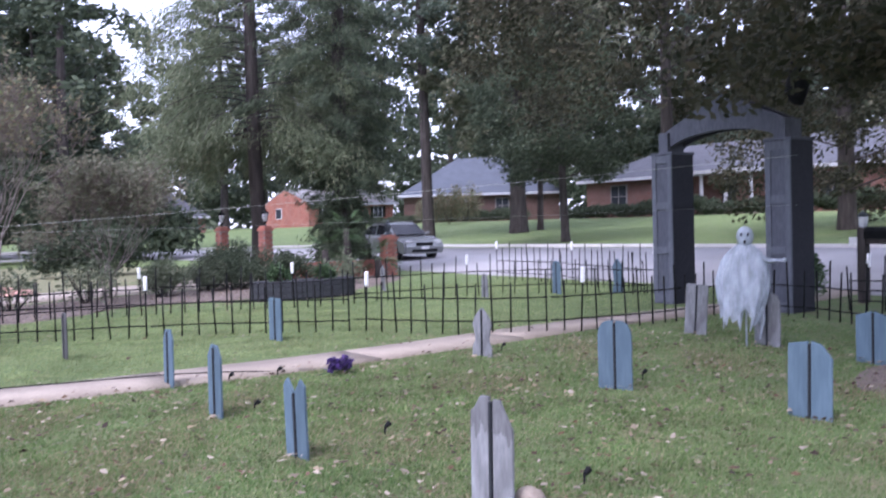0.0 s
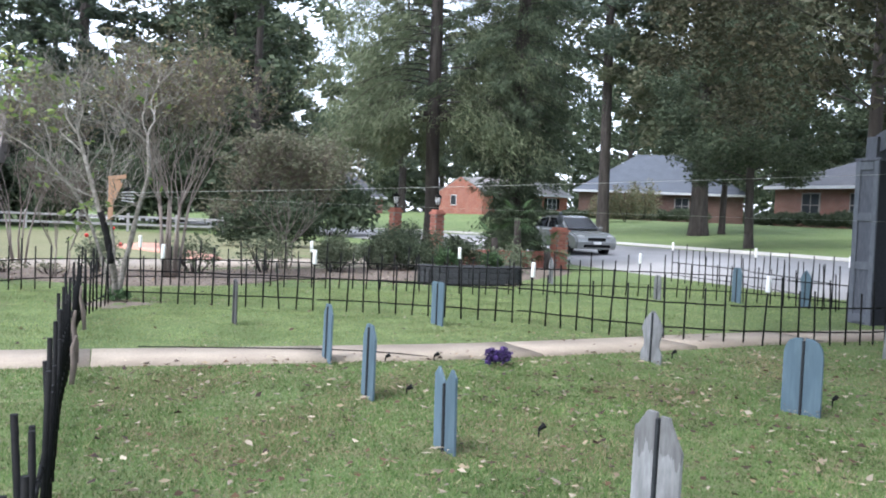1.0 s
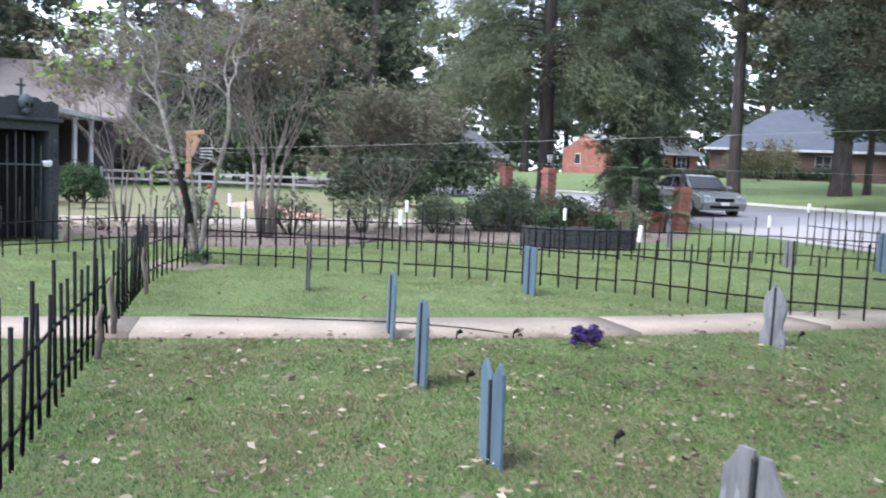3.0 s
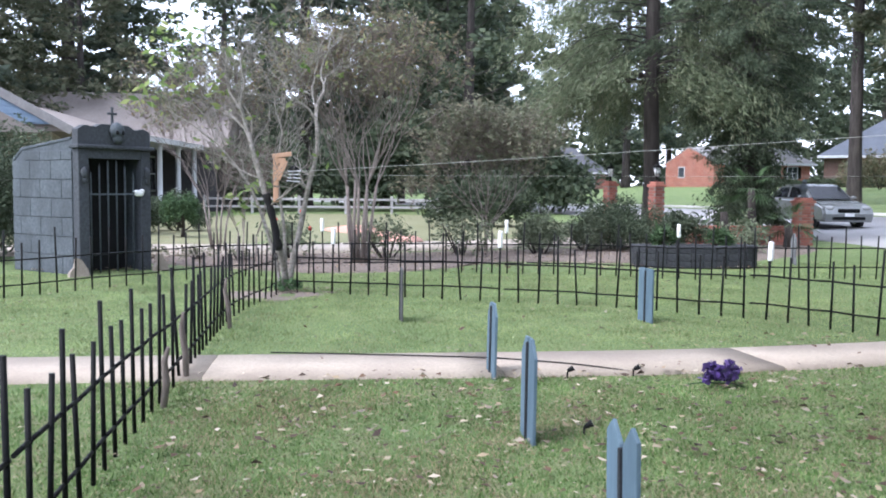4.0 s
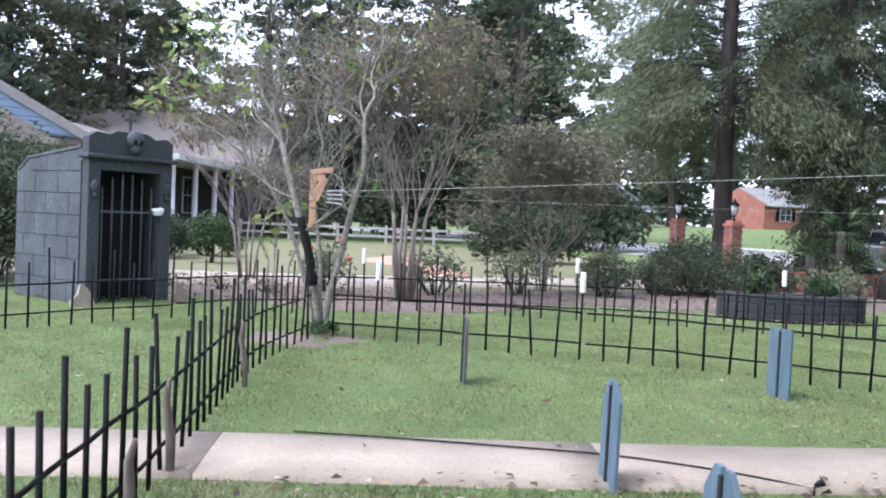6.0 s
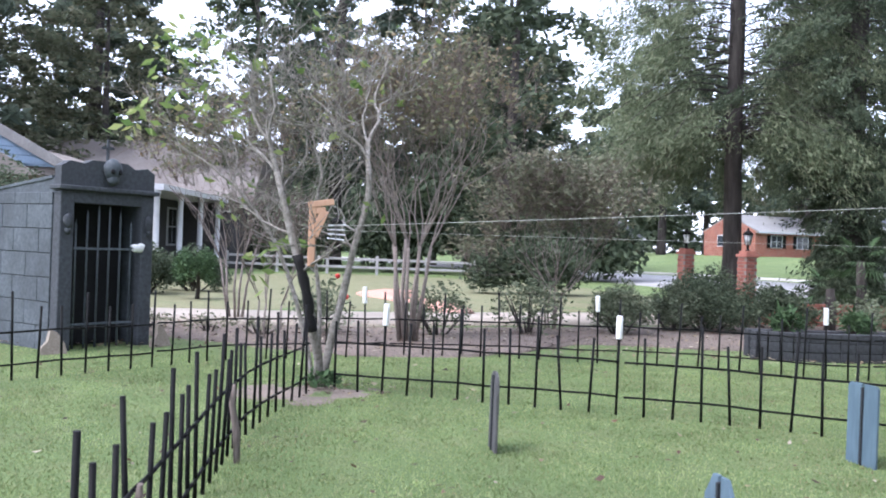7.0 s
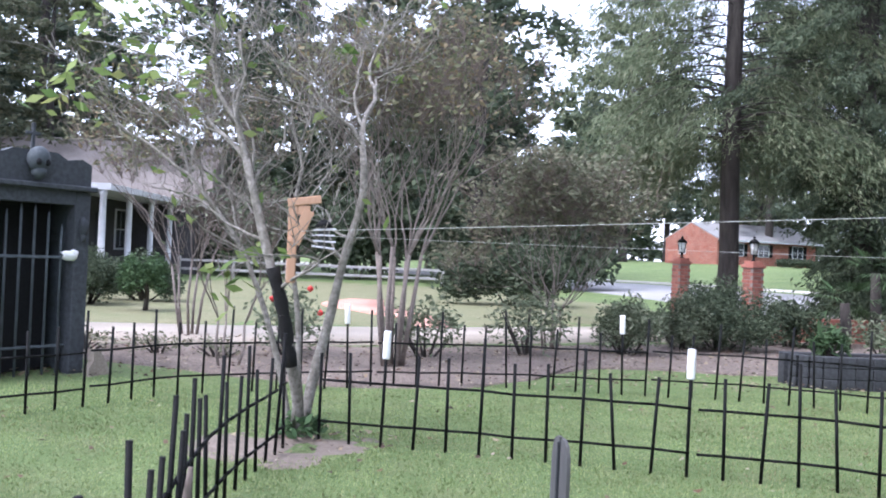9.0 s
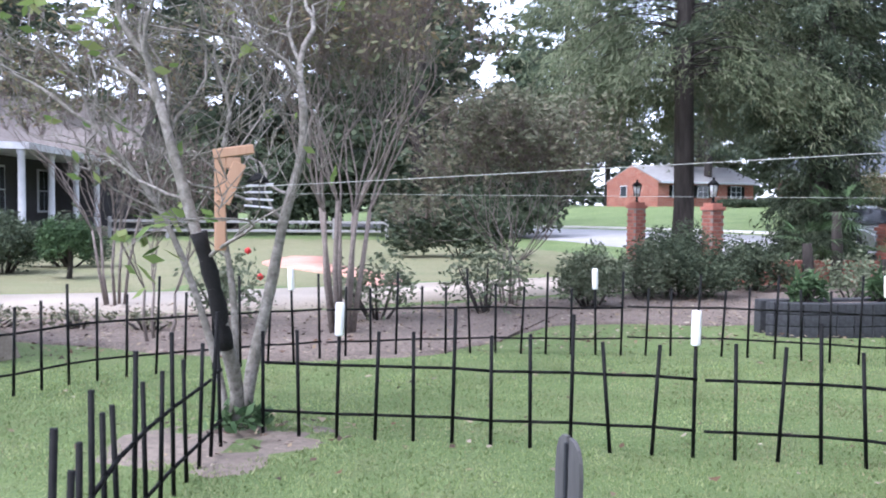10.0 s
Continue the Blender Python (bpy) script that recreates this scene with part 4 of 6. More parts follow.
part("side_ornament", add_ball(ball((pw / 2, -0.12, 1.62), (0.06, 0.04, 0.10), 2, 0.4), (pw / 2, -0.12, 1.5), (0.04, 0.03, 0.05), 2, 0.4), "stone_dark", crypt)


def broken_stone(x, y, rz):
    ob = part("broken_stone", prism([(-0.17, -0.02), (0.17, -0.02), (0.14, 0.12), (0.06, 0.26), (-0.02, 0.30), (-0.06, 0.16), (-0.15, 0.08)], 0.08), "bone")
    ob.matrix_basis = pose(x, y, 0, -12, 0, rz)
    tagged(ob, "pale broken foam stone leaning by the crypt", "stone", "broken stones")


broken_stone(-2.0, 16.6, 40)
broken_stone(-0.95, 17.65, 60)

# ---- trees and shrubs ----
def leaves(centres, spread, n, size, droop=0.0, flat=0.35, rng=RNG, long=1.6):
    """n four-cornered leaves scattered about the centres."""
    c = np.asarray(centres, float)
    pick = rng.integers(0, len(c), n)
    s = np.asarray(spread, float)
    d = rng.normal(size=(n, 3))
    d = d / np.linalg.norm(d, axis=1)[:, None] * rng.uniform(0.15, 1, (n, 1)) ** 0.6
    p = c[pick] + d * (s[pick] if s.ndim == 2 else s)
    a = rng.normal(size=(n, 3))
    a[:, 2] = a[:, 2] * flat - droop
    a /= np.linalg.norm(a, axis=1)[:, None]
    b = np.cross(a, rng.normal(size=(n, 3)))
    b /= np.linalg.norm(b, axis=1)[:, None] + 1e-6
    k = size * rng.uniform(0.6, 1.4, (n, 1))
    v = np.stack([p - a * k * long / 2, p + b * k * 0.36, p + a * k * long / 2, p - b * k * 0.36], 1).reshape(-1, 3)
    return v, np.arange(4 * n).reshape(n, 4)


def branches(bm, start, direction, length, radius, depth, ends, rnd, bend=0.25, up=0.12, seg=6, kids=(2, 3), shrink=0.72, anchor=None):
    """A limb that forks; the tips are gathered in ends."""
    p, d = Vector(start), Vector(direction).normalized()
    pts, n = [p.copy()], 4
    for _ in range(n):
        d = (d + Vector((rnd.uniform(-bend, bend), rnd.uniform(-bend, bend), rnd.uniform(-bend, bend) * 0.5 + up))).normalized()
        p = p + d * length / n
        pts.append(p.copy())
    tip = radius * (0.62 if depth else 0.25)
    add_tube(bm, pts, [radius + (tip - radius) * k / n for k in range(n + 1)], seg, cap=not depth, anchor=anchor)
    rings = list(TUBE_RINGS)
    if depth == 0:
        ends.append((p, d))
        return
    for k in range(rnd.randint(*kids)):
        at = n if k == 0 else rnd.randint(2, n)
        q = pts[at]
        ax = Vector((rnd.uniform(-1, 1), rnd.uniform(-1, 1), rnd.uniform(-0.3, 0.6))).normalized()
        nd = (d + ax * rnd.uniform(0.45, 0.95)).normalized()
        branches(bm, q, nd, length * shrink * rnd.uniform(0.8, 1.15), tip * (1.0 if k == 0 else 0.8), depth - 1, ends, rnd, bend, up, max(4, seg - 1), kids, shrink, rings[at][0])


def big_tree(label, x, y, h, r, base, crown, n, size, leaf="oak", bark="bark", droop=0.0, clump=(1.3, 1.3, 0.8), count=60, seed=1, lean=(0, 0), name="tree", long=1.6, moss=False, group="", bare=None, shade_canopy=None, low=1.0):
    """A trunk with limbs to clumps of leaves. base: where the crown begins; crown(t): the crown's radius, t from 0 at its base to 1 at the top."""
    rnd, rng = random.Random(seed), np.random.default_rng(seed)
    root = thing(name, label, "tree", x, y, gz(x, y), 0, group)
    bm = bmesh.new()
    trunk = [(lean[0] * t * h + 0.12 * math.sin(3 * t + seed), lean[1] * t * h + 0.12 * math.cos(2.5 * t + seed) - 0.12 * math.cos(seed), t * h - 0.15) for t in (0, 0.02, 0.06, 0.15, 0.3, 0.5, 0.75, 1.0)]
    trunk[0] = (trunk[1][0], trunk[1][1], -0.3)
    add_tube(bm, trunk, [r * 1.5, r * 1.3, r * 1.1, r, r * 0.9, r * 0.7, r * 0.4, r * 0.08], 10)
    tops = np.array(trunk)
    centres = []
    for k in range(count):
        t = ((k + rnd.random()) / count) ** low
        z = base + (h * 1.02 - base) * t
        cx, cy = np.interp(z, tops[:, 2], tops[:, 0]), np.interp(z, tops[:, 2], tops[:, 1])
        a, rad = 2.39996 * k + rnd.uniform(-0.4, 0.4), crown(t) * math.sqrt(rnd.uniform(0.12, 1))
        if bare is not None and math.cos(a - bare) > 0.75:
            a += math.pi * rnd.choice((0.5, 0.75, -0.5, -0.75))
        q = Vector((cx + rad * math.cos(a), cy + rad * math.sin(a), z - droop * rad * 0.25 + rnd.uniform(-0.3, 0.3)))
        centres.append(q)
        z0 = max(base * 0.9, z - 0.25 * rad)
        s = Vector((np.interp(z0, tops[:, 2], tops[:, 0]), np.interp(z0, tops[:, 2], tops[:, 1]), z0))
        mid = (s + q) / 2 + Vector((0, 0, 0.12 * rad))
        if k % 2 == 0:
            add_tube(bm, [s, mid, q], [max(0.018, r * 0.16 * (1 - 0.7 * t)), max(0.013, r * 0.09 * (1 - 0.7 * t)), 0.01], 5, cap=False)
    part("trunk", bm, bark, root)
    v, f = leaves([tuple(c) for c in centres], np.array([clump] * count) * rng.uniform(0.6, 1.25, (count, 1)), n, size, droop, 0.4, rng, long)
    # loose leaves added off the limbs, to shade the ground below
    if shade_canopy:
        cx0, cy0, cr, z0, z1, cn = shade_canopy
        ca, cq = rng.uniform(0, 6.283, 160), np.sqrt(rng.random(160)) * cr
        cc = np.c_[cx0 - x + cq * np.cos(ca), cy0 - y + cq * np.sin(ca), rng.uniform(z0, z1, 160)]
        v4, f4 = leaves(cc, (1.5, 1.5, 0.9), cn, 0.3, 0.2, 0.4, rng, long)
        f = np.concatenate([f, f4 + len(v)])
        v = np.concatenate([v, v4])
    mesh_np("crown", v, f, leaf, root)
    if moss:
        v, f = leaves([(c.x, c.y, c.z - 0.8) for c in centres[: count // 2]], (0.5, 0.5, 0.6), 900, 0.06, 3.0, 0.2, rng, 5.0)
        tagged(mesh_np("hanging_moss", v, f, "moss", root, "grey strands of hanging moss"), kind="stuff")
    return root


def spray_tree(label, x, y, h, r, base, crown, limbs, per, size, leaf, bark="bark", droop=0.35, rise=0.25, low=1.7, seed=1, group="", moss=0, long=2.4, lean=(0, 0), hang=0.35, wide=0.30, slim=0.34, bare=None, inner=0.22):
    """A straight trunk with many limbs that arch and droop, hung with feathery sprays. crown(z): the reach of the limbs at height z."""
    rnd, rng = random.Random(seed), np.random.default_rng(seed)
    root = thing("tree", label, "tree", x, y, gz(x, y), 0, group)
    bm = bmesh.new()
    zs = [-0.3, 0.15, 0.6, 1.6, 4, 8, 0.7 * h, h]
    pts = [(lean[0] * z + 0.07 * math.sin(0.7 * z + seed), lean[1] * z + 0.07 * math.cos(0.6 * z + seed), z) for z in zs]
    add_tube(bm, pts, [r * 1.7, r * 1.35, r * 1.12, r, r * 0.93, r * 0.82, r * 0.4, r * 0.08], 12)
    cen, out, wgt, share = [], [], [], []
    for k in range(limbs):
        z = base + (h - base) * ((k + rnd.random()) / limbs) ** low
        a = 2.39996 * k + rnd.uniform(-0.4, 0.4)
        if bare is not None and math.cos(a - bare) > 0.8:
            a += rnd.choice((0.9, -0.9, 1.4, -1.4))
        R = crown(z) * rnd.uniform(0.55, 1.08)
        d = Vector((math.cos(a), math.sin(a), 0))
        side = Vector((-d.y, d.x, 0))
        s0 = Vector((lean[0] * z, lean[1] * z, z))
        bend = rnd.uniform(-0.25, 0.25)
        line = []
        for j in range(6):
            u = j / 5
            line.append(s0 + d * R * u + side * bend * R * u * u + Vector((0, 0, R * (rise * u - (rise + droop) * u * u))))
        add_tube(bm, line, [max(0.008, 0.09 * r * (1 - 0.8 * j / 5)) for j in range(6)], 5, cap=False)
        for j in range(max(3, int(R * 3.2))):
            u = rnd.uniform(inner, 1.0) ** 0.75
            i = min(4, int(u * 5))
            c = line[i].lerp(line[i + 1], u * 5 - i) + side * rnd.gauss(0, 0.16 * R * (1.15 - u))
            cen.append(tuple(c))
            out.append(tuple(d + side * rnd.gauss(0, 0.5)))
            wgt.append(rnd.uniform(0.5, 1.4))
            share.append(0.3 if c.z > 10.5 else 1.0)
    part("trunk", bm, bark, root)
    cen, out, wgt = np.array(cen), np.array(out), np.array(wgt)
    n = int(per * len(cen))
    share = wgt * np.array(share)
    pick = rng.choice(len(cen), n, p=share / share.sum())
    t = rng.uniform(-0.5, 1, (n, 1))
    k = wide * wgt[pick][:, None]
    p = cen[pick] + out[pick] * t * k * 1.5 + rng.normal(0, 1, (n, 3)) * k * (0.42, 0.42, 0.12) * (1.2 - 0.5 * np.abs(t))
    p[:, 2] -= (hang * wgt[pick] * np.clip(t[:, 0], 0, 1) ** 1.5 + np.abs(rng.normal(0, 0.35 * hang, n)))
    a = out[pick] * 0.55 + rng.normal(0, 0.5, (n, 3)) + (0, 0, -0.75)
    a /= np.linalg.norm(a, axis=1)[:, None]
    b = np.cross(a, rng.normal(size=(n, 3)))
    b /= np.linalg.norm(b, axis=1)[:, None] + 1e-6
    q = size * rng.uniform(0.6, 1.4, (n, 1)) * np.clip(0.85 + 0.06 * (p[:, 2:3] - 8), 0.85, 1.8)
    v = np.stack([p - a * q * long / 2, p + b * q * slim, p + a * q * long / 2, p - b * q * slim], 1).reshape(-1, 3)
    mesh_np("crown", v, np.arange(4 * n).reshape(n, 4), leaf, root)
    if moss:
        lows = cen[cen[:, 2] < 9]
        v, f = leaves(lows[rng.choice(len(lows), 26)] - (0, 0, 0.5), (0.10, 0.10, 0.6), moss, 0.05, 3.0, 0.2, rng, 5.0)
        tagged(mesh_np("hanging_moss", v, f, "moss", root, "grey strands of hanging moss"), kind="stuff")
    return root


def shrub(label, x, y, sx, sy, h, n, size, leaf="shrub", seed=1, droop=0.0, stems=7, name="shrub", group="", long=1.8):
    rnd, rng = random.Random(seed), np.random.default_rng(seed)
    root = thing(name, label, "shrub", x, y, gz(x, y), 0, group)
    bm = bmesh.new()
    cs = []
    for k in range(stems * 4):
        a, q = rnd.uniform(0, 6.283), math.sqrt(rnd.random())
        cs.append((0.75 * sx * q * math.cos(a), 0.75 * sy * q * math.sin(a), h * (0.25 + 0.55 * rnd.random() * (1.1 - 0.6 * q))))
    for k in range(stems):
        c = cs[k * 4]
        add_tube(bm, [(0.15 * c[0], 0.15 * c[1], -0.05), (0.6 * c[0], 0.6 * c[1], c[2] * 0.5), c], [0.025, 0.018, 0.006], 5)
    part("woody_frame", bm, "bark", root)
    v, f = leaves(cs, (0.33 * sx, 0.33 * sy, 0.26 * h), n, size, droop, 0.6, rng, long)
    v[:, 2] = np.clip(v[:, 2], 0.01, None)
    mesh_np("foliage", v, f, leaf, root)
    return root


def twigs(ends, per, length, rad, rng, spread=0.9, up=0.15):
    """Fine forked twigs at the tips of limbs: three-sided, bent once."""
    p = np.repeat(np.array([tuple(e[0]) for e in ends]), per, 0)
    d = np.repeat(np.array([tuple(e[1]) for e in ends]), per, 0)
    n = len(p)
    d1 = d + rng.normal(0, spread, (n, 3)) * 0.6 + (0, 0, up)
    d1 /= np.linalg.norm(d1, axis=1)[:, None]
    d2 = d1 + rng.normal(0, spread, (n, 3)) * 0.45 + (0, 0, up * 0.5)
    d2 /= np.linalg.norm(d2, axis=1)[:, None]
    L = length * rng.uniform(0.5, 1.3, (n, 1))
    p = p - d * 0.02
    q = p + d1 * L * 0.5
    e = q + d2 * L * 0.5
    u = np.cross(d1, (0.3, 0.2, 0.93))
    u /= np.linalg.norm(u, axis=1)[:, None] + 1e-6
    w = np.cross(d1, u)
    v = []
    for c, r in ((p, rad), (q, rad * 0.7), (e, rad * 0.3)):
        for k in range(3):
            v.append(c + r * (math.cos(2.0944 * k) * u + math.sin(2.0944 * k) * w))
    v = np.stack(v, 1).reshape(-1, 3)
    f = []
    for r in (0, 3):
        for k in range(3):
            f.append([r + k, r + (k + 1) % 3, r + 3 + (k + 1) % 3, r + 3 + k])
    f = (np.arange(n)[:, None, None] * 9 + np.array(f)[None]).reshape(-1, 4)
    return v, f, q, e


def grey_tree():
    """The many-stemmed bare tree at the fence corner, with a black wrapped stem."""
    rnd = random.Random(11)
    x, y = 1.23, 14.6
    root = thing("bare_tree", "pale-barked bare small tree with few yellow-green leaves", "tree", x, y, 0)
    ends = []
    stems = [
        ([(0, 0, -0.1), (0.0, -0.12, 0.3), (-0.06, -0.28, 0.61), (-0.14, -0.36, 1.0), (-0.25, -0.38, 1.36), (-0.36, -0.34, 1.75), (-0.47, -0.30, 2.15)], 0.055, 3),
        ([(0.03, 0.05, -0.1), (0.10, 0.03, 0.4), (0.22, 0.02, 0.95), (0.31, 0.02, 1.42), (0.44, -0.02, 1.95), (0.42, 0.0, 2.35)], 0.050, 3),
        ([(-0.04, 0.06, -0.1), (-0.14, 0.1, 0.45), (-0.36, 0.16, 1.15), (-0.60, 0.22, 1.62), (-0.95, 0.28, 2.05)], 0.030, 2),
        ([(-0.02, 0.1, -0.1), (-0.02, 0.25, 0.8), (-0.12, 0.35, 1.6), (-0.05, 0.4, 2.2)], 0.030, 2),
    ]
    for pts, r, depth in stems:
        bm = bmesh.new()
        c = [Vector(p) for p in curve_points(pts, 0.15)]
        add_tube(bm, c, [r * (1.15 if k == 0 else 1 - 0.5 * k / len(c)) * (1 + 0.07 * math.sin(2.1 * k + 9 * r)) for k in range(len(c))], 10)
        rings = list(TUBE_RINGS)
        d = (c[-1] - c[-3]).normalized()
        for k in range(3):
            ax = Vector((rnd.uniform(-1, 1), rnd.uniform(-0.8, 0.8), rnd.uniform(-0.2, 0.35)))
            branches(bm, c[-1], (d + (0.3 if k == 0 else 0.95) * ax).normalized(), rnd.uniform(0.5, 0.8), r * (0.5 if k == 0 else 0.36), depth, ends, rnd, 0.5, 0.04, 7, (2, 3), 0.8, rings[-1][0])
        for k in range(4):
            at = int(len(c) * rnd.uniform(0.55, 0.9))
            branches(bm, c[at], (rnd.uniform(-1, 1), rnd.uniform(-0.6, 0.6), rnd.uniform(0.15, 0.7)), rnd.uniform(0.45, 0.75), r * 0.25, 2, ends, rnd, 0.5, 0.04, 6, (2, 3), 0.78, rings[at][0])
        part("stem", bm, "barkpale", root)
    tr = np.random.default_rng(15)
    v, f, q, e = twigs(ends, 4, 0.42, 0.0042, tr, 1.0, 0.12)
    tw = mesh_np("twig_growth", v, f, "barkpale", root)
    tagged(tw, "fine pale bare twigs", kind="stuff")
    wr = [Vector(p) for p in curve_points([(-0.065, -0.29, 0.60), (-0.14, -0.36, 1.0), (-0.235, -0.385, 1.35)], 0.08)]
    part("trunk_wrap", add_tube(bmesh.new(), wr, [0.050 + 0.006 * math.sin(2.3 * k) for k in range(len(wr))], 12), "wrap", root, "rough black wrap round one stem")
    pick = e[tr.random(len(e)) < 0.10]
    v, f = leaves(pick, (0.05, 0.05, 0.05), int(1.6 * len(pick)), 0.068, 0.5, 0.5, np.random.default_rng(5), 1.7)
    v2, f2 = leaves([(-1.5, -0.2, 2.9), (-1.85, 0, 2.6), (-1.25, 0, 3.3), (-1.6, 0.1, 3.4), (-1.0, -0.1, 2.75)], (0.40, 0.32, 0.30), 150, 0.078, 0.5, 0.5, np.random.default_rng(6), 1.6)
    v3, f3 = leaves([(-0.5, 0.0, 1.2), (-0.6, 0.02, 1.05), (-0.42, -0.1, 1.45), (-0.7, 0.05, 1.35)], (0.16, 0.12, 0.16), 22, 0.10, 0.5, 0.5, np.random.default_rng(9), 1.6)
    mesh_np("foliage", np.concatenate([v, v2, v3]), np.concatenate([f, f2 + len(v), f3 + len(v) + len(v2)]), "ivy", root, "few broad yellow-green leaves")
    v, f = leaves([(0, -0.05, 0.12), (0.12, -0.1, 0.1), (-0.1, -0.1, 0.08), (0.02, -0.2, 0.1)], (0.14, 0.14, 0.10), 130, 0.06, 0.2, 0.6, np.random.default_rng(8), 1.5)
    v[:, 2] = np.clip(v[:, 2], 0.03, None)
    mesh_np("base_growth", v, f, "shrub", root, "small green shoots at the foot")
    return root


grey_tree()

# wooden bracket on the tree, with the ropes and a hanging lantern
br = thing("wooden_bracket", "fresh orange pine post and brace fixed to the tree", "bracket", 1.07, 14.12, 0)
part("post", box((0.06, 0.05, 1.55), (0.07, 0.09, 0.62), 0.006), "wood", br)
part("arm", box((0, 0, 0), (0.25, 0.07, 0.06), 0.006, pose(0.14, 0.03, 1.855, 0, -9, 0)), "wood", br)
part("block", box((0.14, 0.03, 1.785), (0.09, 0.06, 0.07), 0.006), "wood", br)
part("brace", box((0, 0, 0), (0.085, 0.05, 0.27), 0.005, pose(0.128, 0.02, 1.66, 0, 22, 0)), "wood", br)
hl = thing("hanging_feeder", "small white slatted feeder hanging from the bracket", "feeder", 1.36, 14.14, 1.50)
part("hook", tube([(0, 0, 0.16), (0.004, 0, 0.26), (-0.01, 0, 0.36)], 0.004, 5), "black", hl)
part("cap", lathe([(0.075, 0.165), (0.05, 0.20), (0.015, 0.225)], 8), "black", hl, "dark cap")
part("core", box((0, 0, 0.085), (0.07, 0.05, 0.17), 0.006), "weathered", hl, "dark inner box")
for k in range(4):
    part("slat", box((0, 0, 0), (0.17, 0.10, 0.013), 0.003, pose(0.008 * (k % 2), 0, 0.015 + 0.045 * k, 0, 5 - 3 * k, 0)), "trim", hl, "white slat")
for a, b, dip in (((1.2, 14.1, 1.63), (12.6, 8.5, 2.46), 0.04), ((1.2, 14.1, 1.60), (12.6, 8.5, 1.70), 0.03)):
    A, B = Vector(a), Vector(b)
    pts = [A.lerp(B, k / 24) - Vector((0, 0, dip * 4 * (k / 24) * (1 - k / 24))) for k in range(25)]
    tagged(part("rope", tube(pts, 0.0023 if b[2] > 2 else 0.0011, 5), "wire"), "thin pale rope strung from tree to gateway", "rope")

# crepe myrtles and small shrubs in the beds
def myrtle(label, x, y, h, spread, stems, n, leaf, seed, base=0.3, thin=1.0, size=0.05, bark="barkmid", haze=6, reach=0.5):
    """Close slender stems that fork low, a haze of fine twigs, and a few small leaves on them."""
    rnd, rng = random.Random(seed), np.random.default_rng(seed)
    root = thing("crepe_myrtle", label, "tree", x, y, gz(x, y))
    ends = []
    for k in range(stems):
        bm = bmesh.new()
        a = 6.283 * k / stems + rnd.uniform(-0.4, 0.4)
        lean = rnd.uniform(0.06, 0.17)
        p0 = Vector((0.11 * math.cos(a), 0.11 * math.sin(a), -0.1))
        p1 = p0 + Vector((lean * math.cos(a), lean * math.sin(a), 1)) * h * base * rnd.uniform(0.85, 1.15)
        add_tube(bm, [p0, (p0 + p1) / 2 + Vector((rnd.uniform(-0.05, 0.05), rnd.uniform(-0.05, 0.05), 0)), p1], [0.046 * thin, 0.036 * thin, 0.03 * thin], 7)
        rings = list(TUBE_RINGS)
        for j in range(3):
            b = a + rnd.uniform(-0.9, 0.9)
            branches(bm, p1, (math.cos(b) * spread, math.sin(b) * spread, 1), h * 0.24, 0.019 * thin, 3, ends, rnd, 0.22, 0.10, 6, (2, 3), 0.8, rings[-1][0])
        part("stem", bm, bark, root)
    v, f, q, e = twigs(ends, haze, reach, 0.0055, rng, 0.8, 0.2)
    tagged(mesh_np("twig_growth", v, f, "twig", root), "brown haze of fine twigs", kind="stuff")
    v, f = leaves(np.concatenate([q, e]), (0.10, 0.10, 0.10), n, size, 0.3, 0.5, rng, 1.8)
    mesh_np("foliage", v, f, leaf, root)
    return root


myrtle("many-stemmed crepe myrtle turning brown in the mulch bed", 2.42, 18.9, 4.4, 0.42, 7, 5200, "myrtle", 21, thin=0.85, base=0.34)
myrtle("slender shrubby tree with olive leaves in the bed", 5.3, 21.6, 3.3, 1.1, 6, 9500, "olive", 22, thin=0.5, base=0.26, reach=0.6, size=0.055)
myrtle("thin crepe myrtle with pale stems by the drive", -0.5, 22.0, 4.2, 0.5, 5, 3000, "myrtle", 23, thin=0.6, base=0.3)
myrtle("small pale-stemmed shrub tree behind the fence", 0.35, 18.6, 2.3, 0.6, 3, 200, "greyshrub", 24, thin=0.5, haze=3, reach=0.4)
